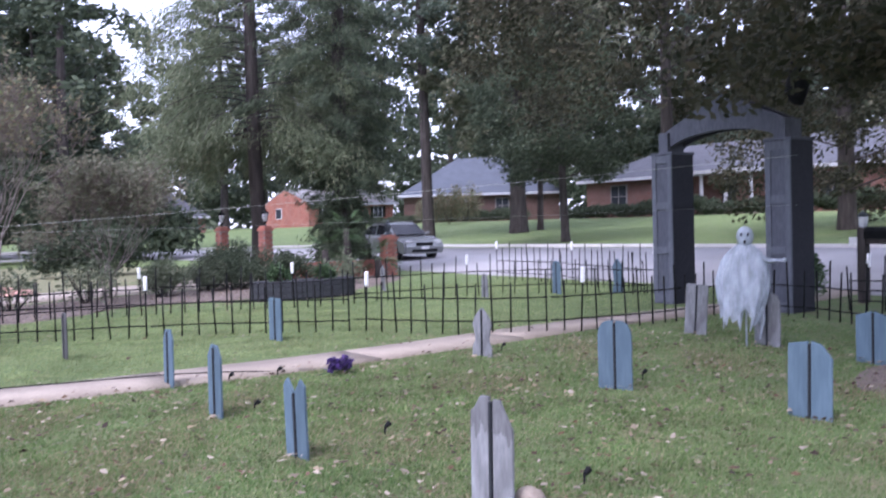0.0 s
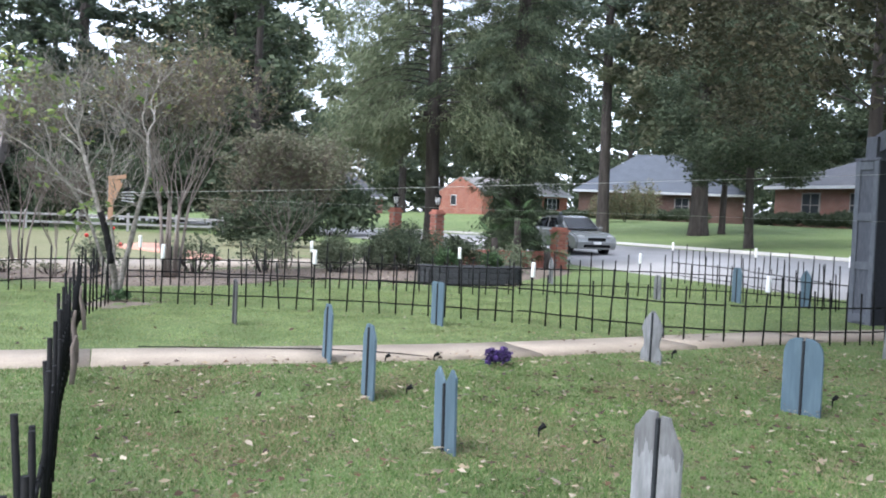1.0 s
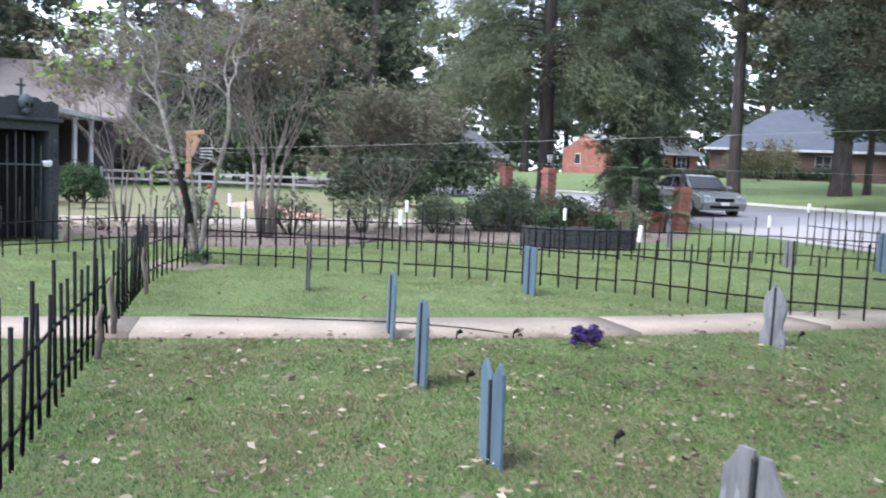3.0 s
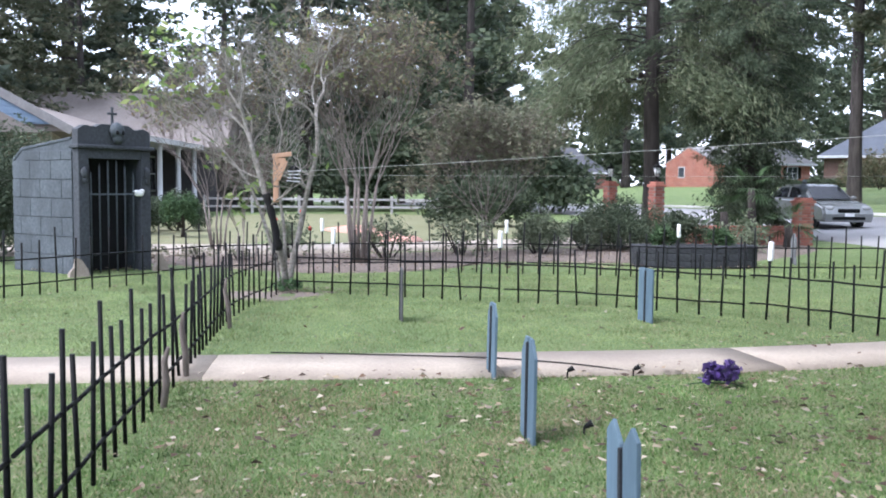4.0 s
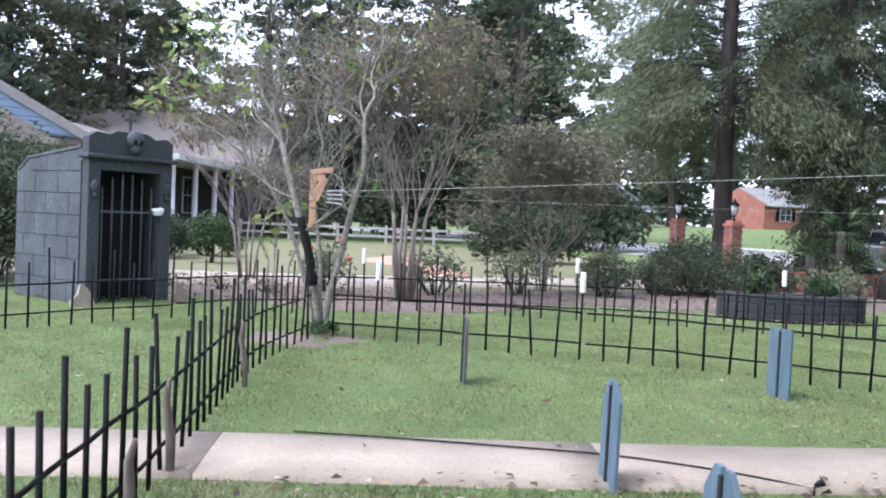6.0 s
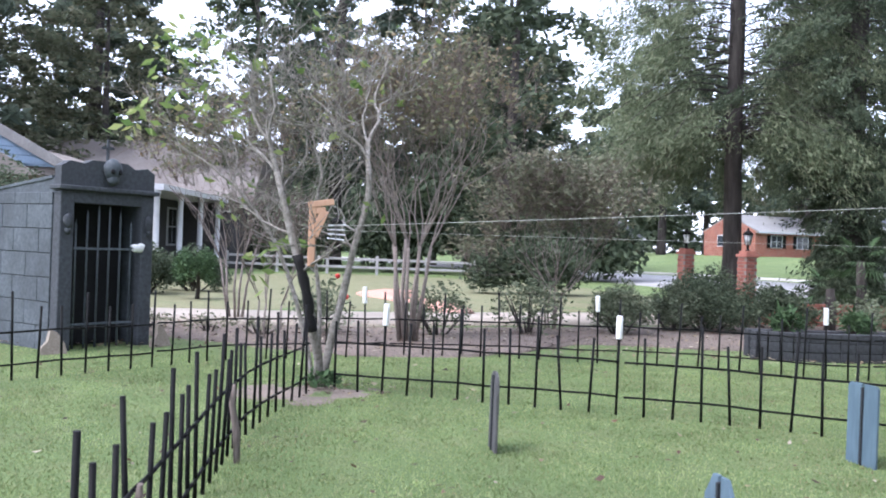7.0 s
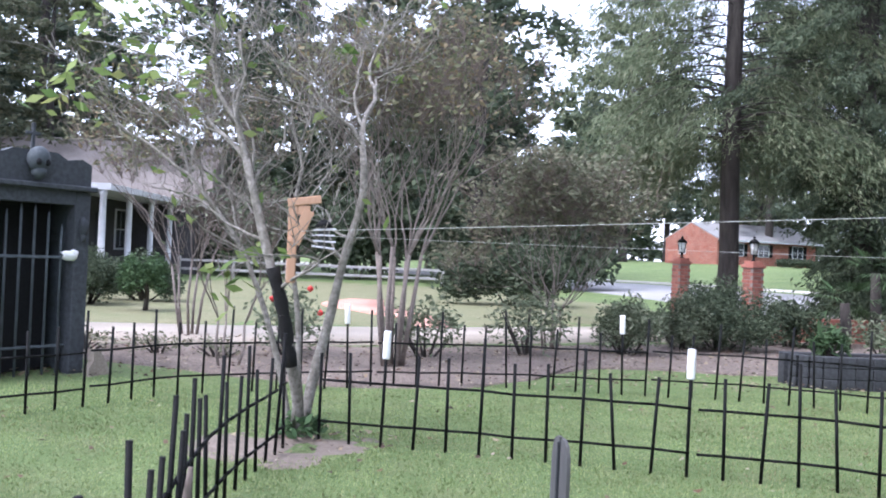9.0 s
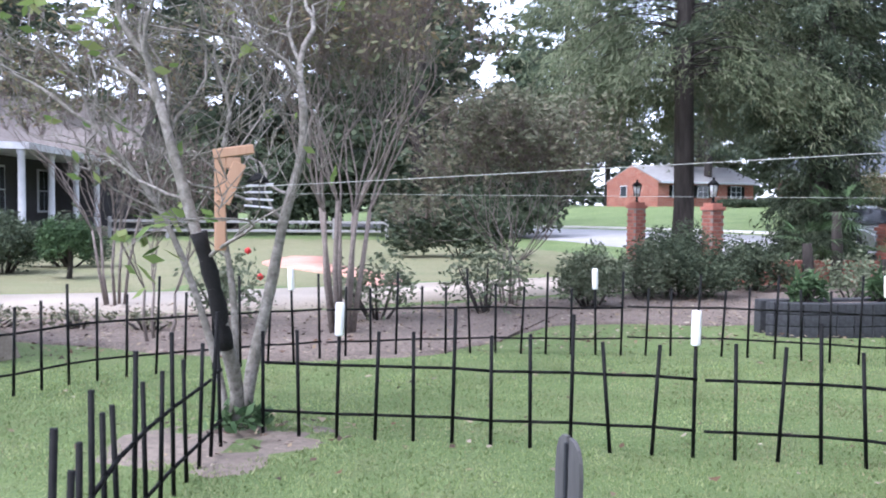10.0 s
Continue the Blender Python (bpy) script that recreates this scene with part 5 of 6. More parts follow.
for lb, x, y, sx, sy, h, n, s, lf, sd in (
        ("mounded dark green clipped shrub by the pillars", 8.6, 22.35, 1.2, 1.1, 1.4, 17000, 0.036, "darkleaf", 31),
        ("feathery grey-green rosemary shrub", 7.75, 22.0, 0.6, 0.6, 1.0, 4500, 0.04, "greyshrub", 32),
        ("feathery grey-green rosemary shrub", 6.4, 21.0, 0.7, 0.65, 1.05, 5000, 0.04, "greyshrub", 33),
        ("low rose bush with red flowers", 1.1, 19.8, 0.7, 0.6, 1.15, 900, 0.05, "greyshrub", 34),
        ("sparse rose bush beside the drive", 3.0, 19.9, 0.7, 0.6, 1.1, 900, 0.05, "greyshrub", 35),
        ("sparse twiggy shrub beside the drive", 4.6, 20.4, 0.8, 0.6, 1.3, 1100, 0.05, "greyshrub", 36),
        ("low olive-leaved twiggy shrub in mulch", -0.6, 19.6, 0.5, 0.35, 0.4, 240, 0.04, "olive", 37),
        ("low olive-leaved twiggy shrub in mulch", 0.2, 19.4, 0.4, 0.35, 0.36, 200, 0.04, "olive", 38),
        ("low olive-leaved twiggy shrub in mulch", -1.6, 19.9, 0.5, 0.35, 0.4, 240, 0.04, "olive", 39),
        ("dense dark shrub beside the brick wall", 10.4, 23.1, 0.9, 0.8, 1.0, 3000, 0.06, "darkleaf", 40),
        ("loose green shrub by the planter", 11.2, 21.4, 0.8, 0.7, 1.0, 900, 0.055, "greyshrub", 41),
        ("round clipped green shrub by the porch", -3.5, 28.4, 0.95, 0.9, 1.45, 9000, 0.045, "darkleaf", 42),
        ("clipped green shrub by the porch", -2.6, 30.2, 1.1, 0.8, 1.3, 8000, 0.05, "darkleaf", 43),
        ("tall dark green shrub beside the crypt", -4.75, 20.6, 1.6, 1.4, 3.3, 26000, 0.05, "darkleaf", 44),
        ("bronze-leaved shrub beside the crypt", -4.75, 18.6, 0.7, 0.7, 1.5, 9000, 0.045, "purpleleaf", 45),
        ("dark hedge mass behind the lawn", 7.6, 34.0, 2.6, 1.5, 2.2, 6000, 0.10, "darkleaf", 46)):
    shrub(lb, x, y, sx, sy, h, n, s, lf, sd, group="shrubs")
ug = shrub("dark undergrowth at the edge of the wood", -12, 52, 3.6, 2.0, 3.2, 5000, 0.19, "darkleaf", 48, group="undergrowth")
for k, (ux, uy) in enumerate(((-18, 50), (-6.5, 53), (-1, 51), (4, 52.5), (9, 51), (13.5, 49), (-24, 48), (12, 58), (30, 106), (62, 92), (62, 62), (60, 52), (62, 42), (60, 22))):
    copy_thing(ug, pose(ux, uy, gz(ux, uy), 0, 0, 67 * k) @ Matrix.Diagonal((1, 1, 1.2 + 0.15 * (k % 4), 1)))
hd = shrub("dark clipped hedge before the brick house", 44.3, 44.0, 2.2, 0.9, 1.1, 4000, 0.12, "darkleaf", 49, group="hedges")
for k, (ux, uy) in enumerate(((44.2, 48.5), (44.3, 46.2), (44.5, 41.5), (44.7, 39.0), (44.8, 36.4), (45.0, 33.6), (45.2, 31), (45.4, 28), (43.4, 72.4), (47.0, 71.4), (49.4, 69.4), (52.0, 67.6), (42.0, 76.5))):
    copy_thing(hd, pose(ux, uy, gz(ux, uy), 0, 0, -86 if uy < 60 else -33) @ Matrix.Diagonal((1, 1, 0.9 + 0.17 * (k % 4), 1)))
st = shrub("small brownish twiggy tree on the far lawn", 40.6, 60.5, 1.5, 1.5, 3.6, 2600, 0.11, "myrtle", 81, group="small far trees", name="small_tree")
for k, (ux, uy, s) in enumerate(((44.8, 64.2, 1.1), (38.8, 61.0, 0.8))):
    copy_thing(st, pose(ux, uy, gz(ux, uy), 0, 0, 77 * k) @ Matrix.Diagonal((s, s, s, 1)))
shrub("rounded green shrub beside the mailbox", 14.75, 10.15, 0.6, 0.6, 1.15, 4000, 0.05, "shrub", 50, group="shrubs")
tp = shrub("small topiary tree with rounded crown on a short trunk", -2.0, 27.0, 0.62, 0.6, 1.0, 4200, 0.05, "shrub", 47)
tp.name = "topiary_shrub"
tp.location.z = 0.32
part("trunk", tube([(0, 0, -0.36), (0.03, 0.01, 0), (0, 0, 0.4)], [0.06, 0.05, 0.04], 8), "bark", tp)
for p in ((1.35, 19.6, 0.95), (1.5, 19.7, 0.62), (0.85, 19.6, 0.8)):
    part("flower", ball((p[0] - 1.1, p[1] - 19.8, p[2]), (0.05, 0.05, 0.045), 1, 0.4), "flower_red", bpy.data.objects["shrub.003"], "red flower")


def palmetto(x, y, h, seed):
    rnd = random.Random(seed)
    root = thing("palmetto", "palmetto with spiky fan leaves", "palm", x, y, gz(x, y), 0, "palmettos")
    part("trunk", tube([(0, 0, -0.1), (0.03, 0, h * 0.5), (0, 0.03, h)], [0.13, 0.11, 0.09], 8), "bark", root)
    for k in range(11):
        a, el = 2.4 * k, rnd.uniform(-0.5, 1.0)
        d = Vector((math.cos(a) * math.cos(el), math.sin(a) * math.cos(el), math.sin(el)))
        hub = Vector((0, 0, h)) + d * 0.35
        v, f = [], []
        for j in range(13):
            w = (j - 6) / 6 * 1.25
            sd = d.cross(Vector((0, 0, 1))).normalized()
            e = (d * math.cos(w) + sd * math.sin(w)).normalized()
            n2 = e.cross(Vector((0, 0, 1))).normalized() * 0.018
            tip = hub + e * 0.55 + Vector((0, 0, -0.12))
            i = len(v)
            v += [hub, hub + e * 0.28 + n2, tip, hub + e * 0.28 - n2]
            f.append([i, i + 1, i + 2, i + 3])
        fr = mesh_np("fan_leaf", [tuple(q) for q in v], f, "shrub", root)
    return root


palmetto(11.6, 23.2, 0.9, 1)
palmetto(12.5, 23.6, 1.5, 2)
palmetto(13.3, 23.2, 0.6, 3)

# large trees
spray_tree("tall cypress with feathery drooping green foliage", 11.3, 27.6, 22, 0.235, 4.5, lambda z: 4.6 * min(1, 0.62 + 0.05 * z) * (1 - 0.035 * max(0, z - 6)), 210, 72, 0.058, "cypress", droop=0.26, rise=0.24, low=2.3, seed=51, moss=700, wide=0.40, hang=0.75, long=3.2, slim=0.25, bare=-2.03, inner=0.26)
spray_tree("dense dark evergreen tree beside the brick wall", 13.2, 25.2, 16, 0.24, 0.9, lambda z: (0.75 + 2.1 * min(1, max(0, z - 1.6) / 4.5)) * (1 - 0.05 * max(0, z - 8)), 210, 84, 0.056, "darkleaf", droop=0.30, rise=0.30, low=1.9, seed=52, wide=0.28, hang=0.28)
big_tree("tall pine over the far lawn", 27.2, 42.5, 26, 0.30, 9, lambda t: 4.5 * (1 - 0.6 * t), 18000, 0.2, "pine", "bark", 0.3, (1.1, 1.1, 0.5), 80, 53)
big_tree("spreading dark crepe myrtle on the far lawn", 26.4, 29.8, 9.5, 0.18, 3.0, lambda t: 4.4 * math.sin(math.pi * (0.18 + 0.8 * t)), 42000, 0.10, "darkleaf", "bark", 0.3, (0.9, 0.9, 0.55), 110, 54)
# its added leaves shade the far lawn and close the sky above
big_tree("thick-trunked oak by the far houses", 31.2, 39.2, 18, 0.44, 5.0, lambda t: 6.0 * math.sin(math.pi * (0.2 + 0.75 * t)), 22000, 0.22, "oak", "bark", 0.3, (1.4, 1.4, 0.8), 80, 55, shade_canopy=(35, 47, 13, 9, 16, 9000))
big_tree("slender tree by the far houses", 33.0, 39.6, 12, 0.17, 4.0, lambda t: 3.0 * math.sin(math.pi * (0.2 + 0.75 * t)), 7000, 0.28, "oak", "bark", 0.2, (1.2, 1.2, 0.9), 40, 56)
# its added leaves hang above the view and shade the lawn on the right
big_tree("old oak with long hanging branches over the gateway", 15.2, 3.2, 15, 0.45, 4.3, lambda t: 10.8 * math.sin(math.pi * (0.22 + 0.72 * t)), 78000, 0.115, "oakdark", "bark", 0.5, (1.2, 1.2, 0.7), 210, 57, low=1.5, shade_canopy=(9.6, 2.2, 9.0, 6.8, 11.0, 14000))
big_tree("dark hardwood tree with brownish leaves across the street", 31.0, 19.5, 14, 0.3, 1.6, lambda t: 5.5 * math.sin(math.pi * (0.25 + 0.7 * t)), 40000, 0.12, "oakdark", "bark", 0.4, (1.3, 1.3, 0.9), 80, 59)
big_tree("dark hardwood tree with brownish leaves across the street", 35.0, 12.0, 15, 0.3, 1.6, lambda t: 6.0 * math.sin(math.pi * (0.25 + 0.7 * t)), 36000, 0.13, "oakdark", "bark", 0.4, (1.4, 1.4, 0.9), 80, 60)
big_tree("leafy oak with yellowing leaves near the gateway", 17.8, 16.1, 13, 0.17, 4.6, lambda t: 6.2 * math.sin(math.pi * (0.25 + 0.7 * t)), 56000, 0.085, "oakdark", "bark", 0.5, (1.0, 1.0, 0.7), 90, 58)
wood = [
    big_tree("tall dark loblolly pine in the wood", -14, 62, 27, 0.36, 5, lambda t: 4.6 * (1 - 0.55 * t), 11000, 0.27, "pine", "bark", 0.5, (0.95, 0.95, 0.45), 95, 61, long=2.4, low=1.3, group="wood"),
    big_tree("broad dark hardwood tree in the wood", -4, 56, 17, 0.30, 2.2, lambda t: 5.2 * math.sin(math.pi * (0.2 + 0.76 * t)), 11000, 0.26, "darkleaf", "bark", 0.4, (1.05, 1.05, 0.6), 95, 62, low=1.25, group="wood"),
    big_tree("olive hardwood tree in the wood", 6, 64, 19, 0.30, 3, lambda t: 5.0 * math.sin(math.pi * (0.2 + 0.76 * t)), 11000, 0.26, "oak", "bark", 0.4, (1.05, 1.05, 0.6), 95, 63, low=1.25, group="wood"),
]
wr = random.Random(77)
spots = [(19, 106), (38, 112), (-24, 58), (-19, 50), (-16, 70), (-10, 66), (-2, 70), (2, 60), (9, 57), (11, 50), (8, 72), (14, 70), (18, 90), (46, 112), (55, 104), (63, 92), (66, 79), (68, 60), (66, 46), (64, 34), (62, 22), (-30, 66), (-36, 54), (-34, 42), (11, 84), (10.5, 62), (13, 78), (57, 62), (51, 96), (69, 52), (61, 54), (70, 40), (60, 16), (67, 28), (64, 8)]
for x, y in ((-20, 62), (-12, 57), (-27, 59), (-17, 53)):
    copy_thing(wood[2], pose(x, y, 0, 0, 0, 40 * x) @ Matrix.Diagonal((0.95, 0.95, 0.85, 1)))
for k, (x, y) in enumerate(spots):
    src = wood[(k * 2 + wr.randint(0, 1)) % 3]
    s = wr.uniform(0.8, 1.15) * (1.2 if x > 18 else 1.0)
    copy_thing(src, pose(x + wr.uniform(-1.5, 1.5), y + wr.uniform(-1.5, 1.5), gz(x, y), 0, 0, wr.uniform(0, 360)) @ Matrix.Diagonal((s, s, s, 1)))

fw = np.random.default_rng(71)
fa = np.concatenate([fw.uniform(radians(8), radians(132), 1000), fw.uniform(radians(132), radians(368), 300)])
fr = fw.uniform(118, 150, 1300)
fc = np.c_[10 + fr * np.cos(fa), 20 + fr * np.sin(fa), 1.5 + fw.uniform(0, 1, 1300) * np.where((fa > 1.35) & (fa < 2.4), 0.6, 1.0) * (22 + 4 * np.sin(7 * fa) + 4 * np.sin(17 * fa) + 3 * np.sin(41 * fa))]
v, f = leaves(fc, (3.2, 3.2, 2.6), 92000, 1.0, 0.0, 0.5, fw, 1.4)
v[:, 2] = np.clip(v[:, 2], -0.2, None)
tagged(mesh_np("far_woods", v, f, "darkleaf"), "dark distant woods all round the houses", "woods", kind="stuff")

# ---- brick pillars, wall, planter ----
BRICK = bpy.data.meshes.new("brick")
bmb = box((0, 0, 0), (0.200, 0.095, 0.062), 0.003)
bmb.to_mesh(BRICK)
bmb.free()
BRICK.materials.append(M["brick"])


def brick_pillar(x, y, h, label, rz=0, slim=1.0):
    root = thing("brick_pillar", label, "pillar", x, y, gz(x, y), rz, "brick pillars")
    part("core", box((0, 0, h / 2 - 0.05), (0.37, 0.37, h + 0.1)), "mortar", root)
    for r in range(int(h / 0.074)):
        z = 0.037 + r * 0.074
        for s in range(4):
            m = Matrix.Rotation(math.pi / 2 * s, 4, "Z")
            off = 0.05 if r % 2 else -0.05
            sharing("brick", BRICK, root, m @ Matrix.Translation((off - 0.048, -0.152, z)))
            sharing("brick", BRICK, root, m @ Matrix.Translation((off + 0.0 + (0.10 if not r % 2 else -0.16), -0.151, z)) @ Matrix.Diagonal((0.42, 0.98, 1, 1)))
    part("cap", add_box(box((0, 0, h + 0.03), (0.46, 0.46, 0.07), 0.006), (0, 0, h + 0.10), (0.34, 0.34, 0.07), 0.006), "brick", root)
    root.scale = (slim, slim, 1)
    return root


def post_lantern(x, y, z):
    root = thing("post_lantern", "black metal lantern on a brick pillar", "lantern", x, y, z, 0, "post lanterns")
    part("base", lathe([(0.07, 0), (0.03, 0.03), (0.025, 0.12), (0.06, 0.14)], 10), "black", root)
    part("lamp_glass", lathe([(0.065, 0.14), (0.10, 0.36)], 6), "lampglass", root, "clear tapered lamp glass")
    for k in range(6):
        a = 6.283 * k / 6
        part("frame_bar", tube([(0.067 * math.cos(a), 0.067 * math.sin(a), 0.14), (0.103 * math.cos(a), 0.103 * math.sin(a), 0.36)], 0.006, 4), "black", root)
    part("roof", lathe([(0.125, 0.36), (0.07, 0.43), (0.02, 0.46), (0.03, 0.49), (0.005, 0.52)], 8), "black", root)


brick_pillar(10.28, 24.35, 1.5, "red brick gate pillar with stepped cap by the drive", 15, 0.76)
brick_pillar(9.95, 27.1, 1.52, "red brick gate pillar with stepped cap by the drive", 15, 0.76)
brick_pillar(14.3, 24.3, 1.12, "red brick end pillar of the low wall", 5)
post_lantern(10.28, 24.35, gz(10, 24) + 1.63)
post_lantern(9.95, 27.1, gz(10, 27) + 1.65)
ea = tagged(part("stone_ornament", add_ball(add_ball(lathe([(0.12, 0), (0.07, 0.05), (0.05, 0.12), (0.09, 0.16)], 10), (0, 0, 0.26), (0.10, 0.13, 0.13), 2, 0.2), (0.0, -0.03, 0.42), (0.06, 0.07, 0.06), 2, 0.3), "stone"), "weathered grey stone finial on the pillar", "ornament")
ea.matrix_basis = pose(14.3, 24.3, gz(14.3, 24.3) + 1.255)
wall = thing("garden_wall", "low red brick garden wall between the pillars", "wall", 10.5, 24.3, 0)
WL = 3.6
part("wall_core", box((WL / 2, 0, 0.2), (WL, 0.18, 0.5)), "mortar", wall)
for r in range(6):
    for k in range(int(WL / 0.21)):
        for side in (-0.066, 0.066):
            sharing("brick", BRICK, wall, Matrix.Translation((0.105 + 0.21 * k + (0.1 if r % 2 else 0), side, 0.037 + 0.074 * r)))
for k in range(int(WL / 0.075)):
    sharing("coping_brick", BRICK, wall, pose(0.04 + 0.075 * k, 0, 0.48, 0, 0, 90) @ Matrix.Diagonal((1.15, 0.72, 1, 1)))

pl = thing("raised_planter", "long low dark grey block planter with curved front", "planter", 8.65, 18.2, 0)
bm = bmesh.new()
oc = [(1.16 * math.sin(a), -0.45 * math.cos(a) ** 0.6) for a in np.linspace(-1.45, 1.45, 15)]
for r in range(3):
    for k, (p, q) in enumerate(zip(oc, oc[1:])):
        A, B = Vector((*p, 0)), Vector((*q, 0))
        mid, d = (A + B) / 2, B - A
        b2 = box((0, 0, 0), (d.length * 0.97, 0.14, 0.138), 0.01)
        part("block", b2, "planter", pl).matrix_basis = pose(mid.x, mid.y, 0.07 + 0.142 * r, 0, 0, math.degrees(math.atan2(d.y, d.x)))
part("back_wall", box((0, 0.12, 0.2), (2.3, 0.14, 0.44), 0.01), "planter", pl)
part("soil", box((0, -0.1, 0.36), (2.1, 0.42, 0.04)), "mulch", pl)
for k, xx in enumerate((-0.6, 0.5)):
    shrub("young spiky plant in the planter", 8.65 + xx, 18.1, 0.25, 0.2, 0.5, 200, 0.06, "shrub", 90 + k, long=4).location.z = 0.37

# ---- houses ----
def window(parent, x, z, w, h, y=0.0, shutters=None, frame_mat="trim"):
    wd = part("window", box((x, y - 0.02, z), (w + 0.16, 0.08, h + 0.16), 0.01), frame_mat, parent)
    part("pane", box((x - w / 4 - 0.01, y - 0.066, z), (w / 2 - 0.06, 0.012, h)), "glass", wd)
    part("pane", box((x + w / 4 + 0.01, y - 0.066, z), (w / 2 - 0.06, 0.012, h)), "glass", wd)
    part("sash_bar", box((x, y - 0.076, z), (w, 0.02, 0.05)), frame_mat, wd)
    if shutters:
        for s in (-1, 1):
            part("shutter", box((x + s * (w / 2 + 0.3), y - 0.04, z), (0.42, 0.06, h + 0.1), 0.01), shutters, wd, "dark shutter")
    return wd


def hip_roof(x0, x1, y0, y1, z, rise, over=0.5, gable=False, inset=None):
    """A roof over a rectangle, ridge along x."""
    bm = bmesh.new()
    x0, x1, y0, y1 = x0 - over, x1 + over, y0 - over, y1 + over
    ym = (y0 + y1) / 2
    i = 0.0 if gable else (inset if inset is not None else (y1 - y0) / 2)
    for dz in (0.0,):
        a = [bm.verts.new(p) for p in ((x0, y0, z), (x1, y0, z), (x1, y1, z), (x0, y1, z), (x0 + i, ym, z + rise), (x1 - i, ym, z + rise))]
        lo = [bm.verts.new((v.co.x, v.co.y, z - 0.14)) for v in a[:4]]
    for f in ((0, 1, 5, 4), (1, 2, 5), (2, 3, 4, 5), (3, 0, 4)):
        bm.faces.new([a[k] for k in f])
    for k in range(4):
        bm.faces.new((lo[k], lo[(k + 1) % 4], a[(k + 1) % 4], a[k]))
    bm.faces.new(lo[::-1])
    bmesh.ops.recalc_face_normals(bm, faces=bm.faces)
    return bm


def house(label, x, y, rz, w, d, eave, rise, wall_mat, roof_mat, wins, shutters=None, gable=False, z=None, porch=None, chimney=None, inset=None, frame_mat="trim"):
    """Front wall along local x at y = 0, facing -y."""
    root = thing("house", label, "house", x, y, gz(x, y) if z is None else z, rz)
    part("wall", box((w / 2, d / 2, eave / 2 - 0.5), (w, d, eave + 1.0)), wall_mat, root)
    roof = part("roof", hip_roof(0, w, 0, d, eave, rise, 0.55, gable, inset), roof_mat, root)
    part("fascia", box((w / 2, -0.56, eave - 0.08), (w + 1.1, 0.03, 0.2)), "trim", root)
    for wx, wz, ww, wh in wins:
        window(root, wx, wz, ww, wh, 0.0, shutters, frame_mat)
    if porch:
        px0, px1, n, deep = porch
        part("porch_roof", box(((px0 + px1) / 2, -deep / 2, eave - 0.05), (px1 - px0, deep + 0.3, 0.22)), "trim", root)
        part("porch_floor", box(((px0 + px1) / 2, -deep / 2, -0.2), (px1 - px0, deep, 0.7)), "concrete", root)
        for k in range(n):
            cx = px0 + 0.2 + (px1 - px0 - 0.4) * k / (n - 1)
            part("column", lathe([(0.16, 0.15), (0.16, 0.25), (0.12, 0.3), (0.11, eave - 0.35), (0.15, eave - 0.3), (0.15, eave - 0.16)], 12, Matrix.Translation((cx, -deep + 0.15, 0))), "trim", root)
        part("door", box(((px0 + px1) / 2, -0.03, 1.15), (1.0, 0.08, 2.1), 0.01), "stone_dark", root)
    if chimney:
        part("chimney", box((chimney, d * 0.55, eave + rise * 0.8), (0.9, 0.6, 1.6), 0.02), wall_mat, roof)
    return root


# red brick house down the street, blue-roofed house, long ranch, grey house, the near house with columns
bh = house("single-storey red brick house with pale grey roof", 44.1, 94.3, 10, 12, 9.5, 2.6, 1.9, "bricks_red", "roof_pale", [(2.0, 1.6, 1.3, 1.2), (5.2, 1.6, 1.3, 1.2), (9.6, 1.6, 1.3, 1.2)], "black", gable=True)
part("gable_wall", prism([(-0.3, 2.55), (9.8, 2.55), (4.75, 4.38)], 0.06, pose(-0.56, 0, 0, 0, 0, 90)), "bricks_red", bh)
part("gable_wall_lower", box((-0.28, 4.75, 1.0), (0.56, 9.5, 3.3)), "bricks_red", bh)
gw = part("window", box((-0.57, 6.2, 1.6), (0.06, 1.3, 1.3), 0.01), "trim", bh)
part("pane", box((-0.605, 6.2, 1.6), (0.012, 1.1, 1.1)), "glass", gw)
house("low house with blue-grey hipped roof behind trees", 44.6, 74.5, -33, 15, 11, 2.7, 3.9, "bricks_dark", "shingle_blue", [(2.5, 1.5, 1.4, 1.4), (6.0, 1.5, 1.6, 1.5), (9.5, 1.5, 1.2, 1.4)], None, frame_mat="trim_dim")
house("long brown brick ranch house with white porch posts", 46.4, 50.5, -86, 25, 9, 2.75, 2.3, "bricks_brown", "shingle", [(3.2, 1.5, 1.4, 1.5), (7.0, 1.5, 1.2, 1.5), (19.5, 1.5, 1.4, 1.5)], None, porch=(9.6, 15.4, 4, 1.8), frame_mat="trim_dim")
house("small grey-roofed house far down the street", 26.5, 111.0, -15, 10, 8, 2.6, 3.2, "bricks_brown", "shingle", [(3, 1.4, 1.2, 1.2), (8, 1.4, 1.2, 1.2)], None)
nh = house("brick house with tan roof and white porch columns", -7.6, 39.0, 84, 13, 9, 3.0, 1.6, "porchwall", "shingle_tan", [(4, 1.6, 1.2, 1.6), (9, 1.6, 1.2, 1.6)], None, z=0.3, porch=(0.2, 12.6, 5, 2.2), gable=False)
bm = hip_roof(0, 11, 0, 12, 3.0, 3.2, 0.5, True)
part("main_roof", bm, "shingle_tan", nh).matrix_basis = pose(9.5, 8.0, 0, 0, 0, -84)
part("main_wall", box((5.5, 6, 1.2), (10.8, 11.8, 3.6)), "porchwall", nh).matrix_basis = pose(9.5, 8.0, 0, 0, 0, -84)
wing = part("wing_wall", box((6, 4.5, 1.0), (12, 9, 3.8)), "tanwall", nh)
wm = nh.matrix_basis.inverted() @ pose(-5.8, 28.8, 0.1, 0, 0, 102)
wing.matrix_basis = wm
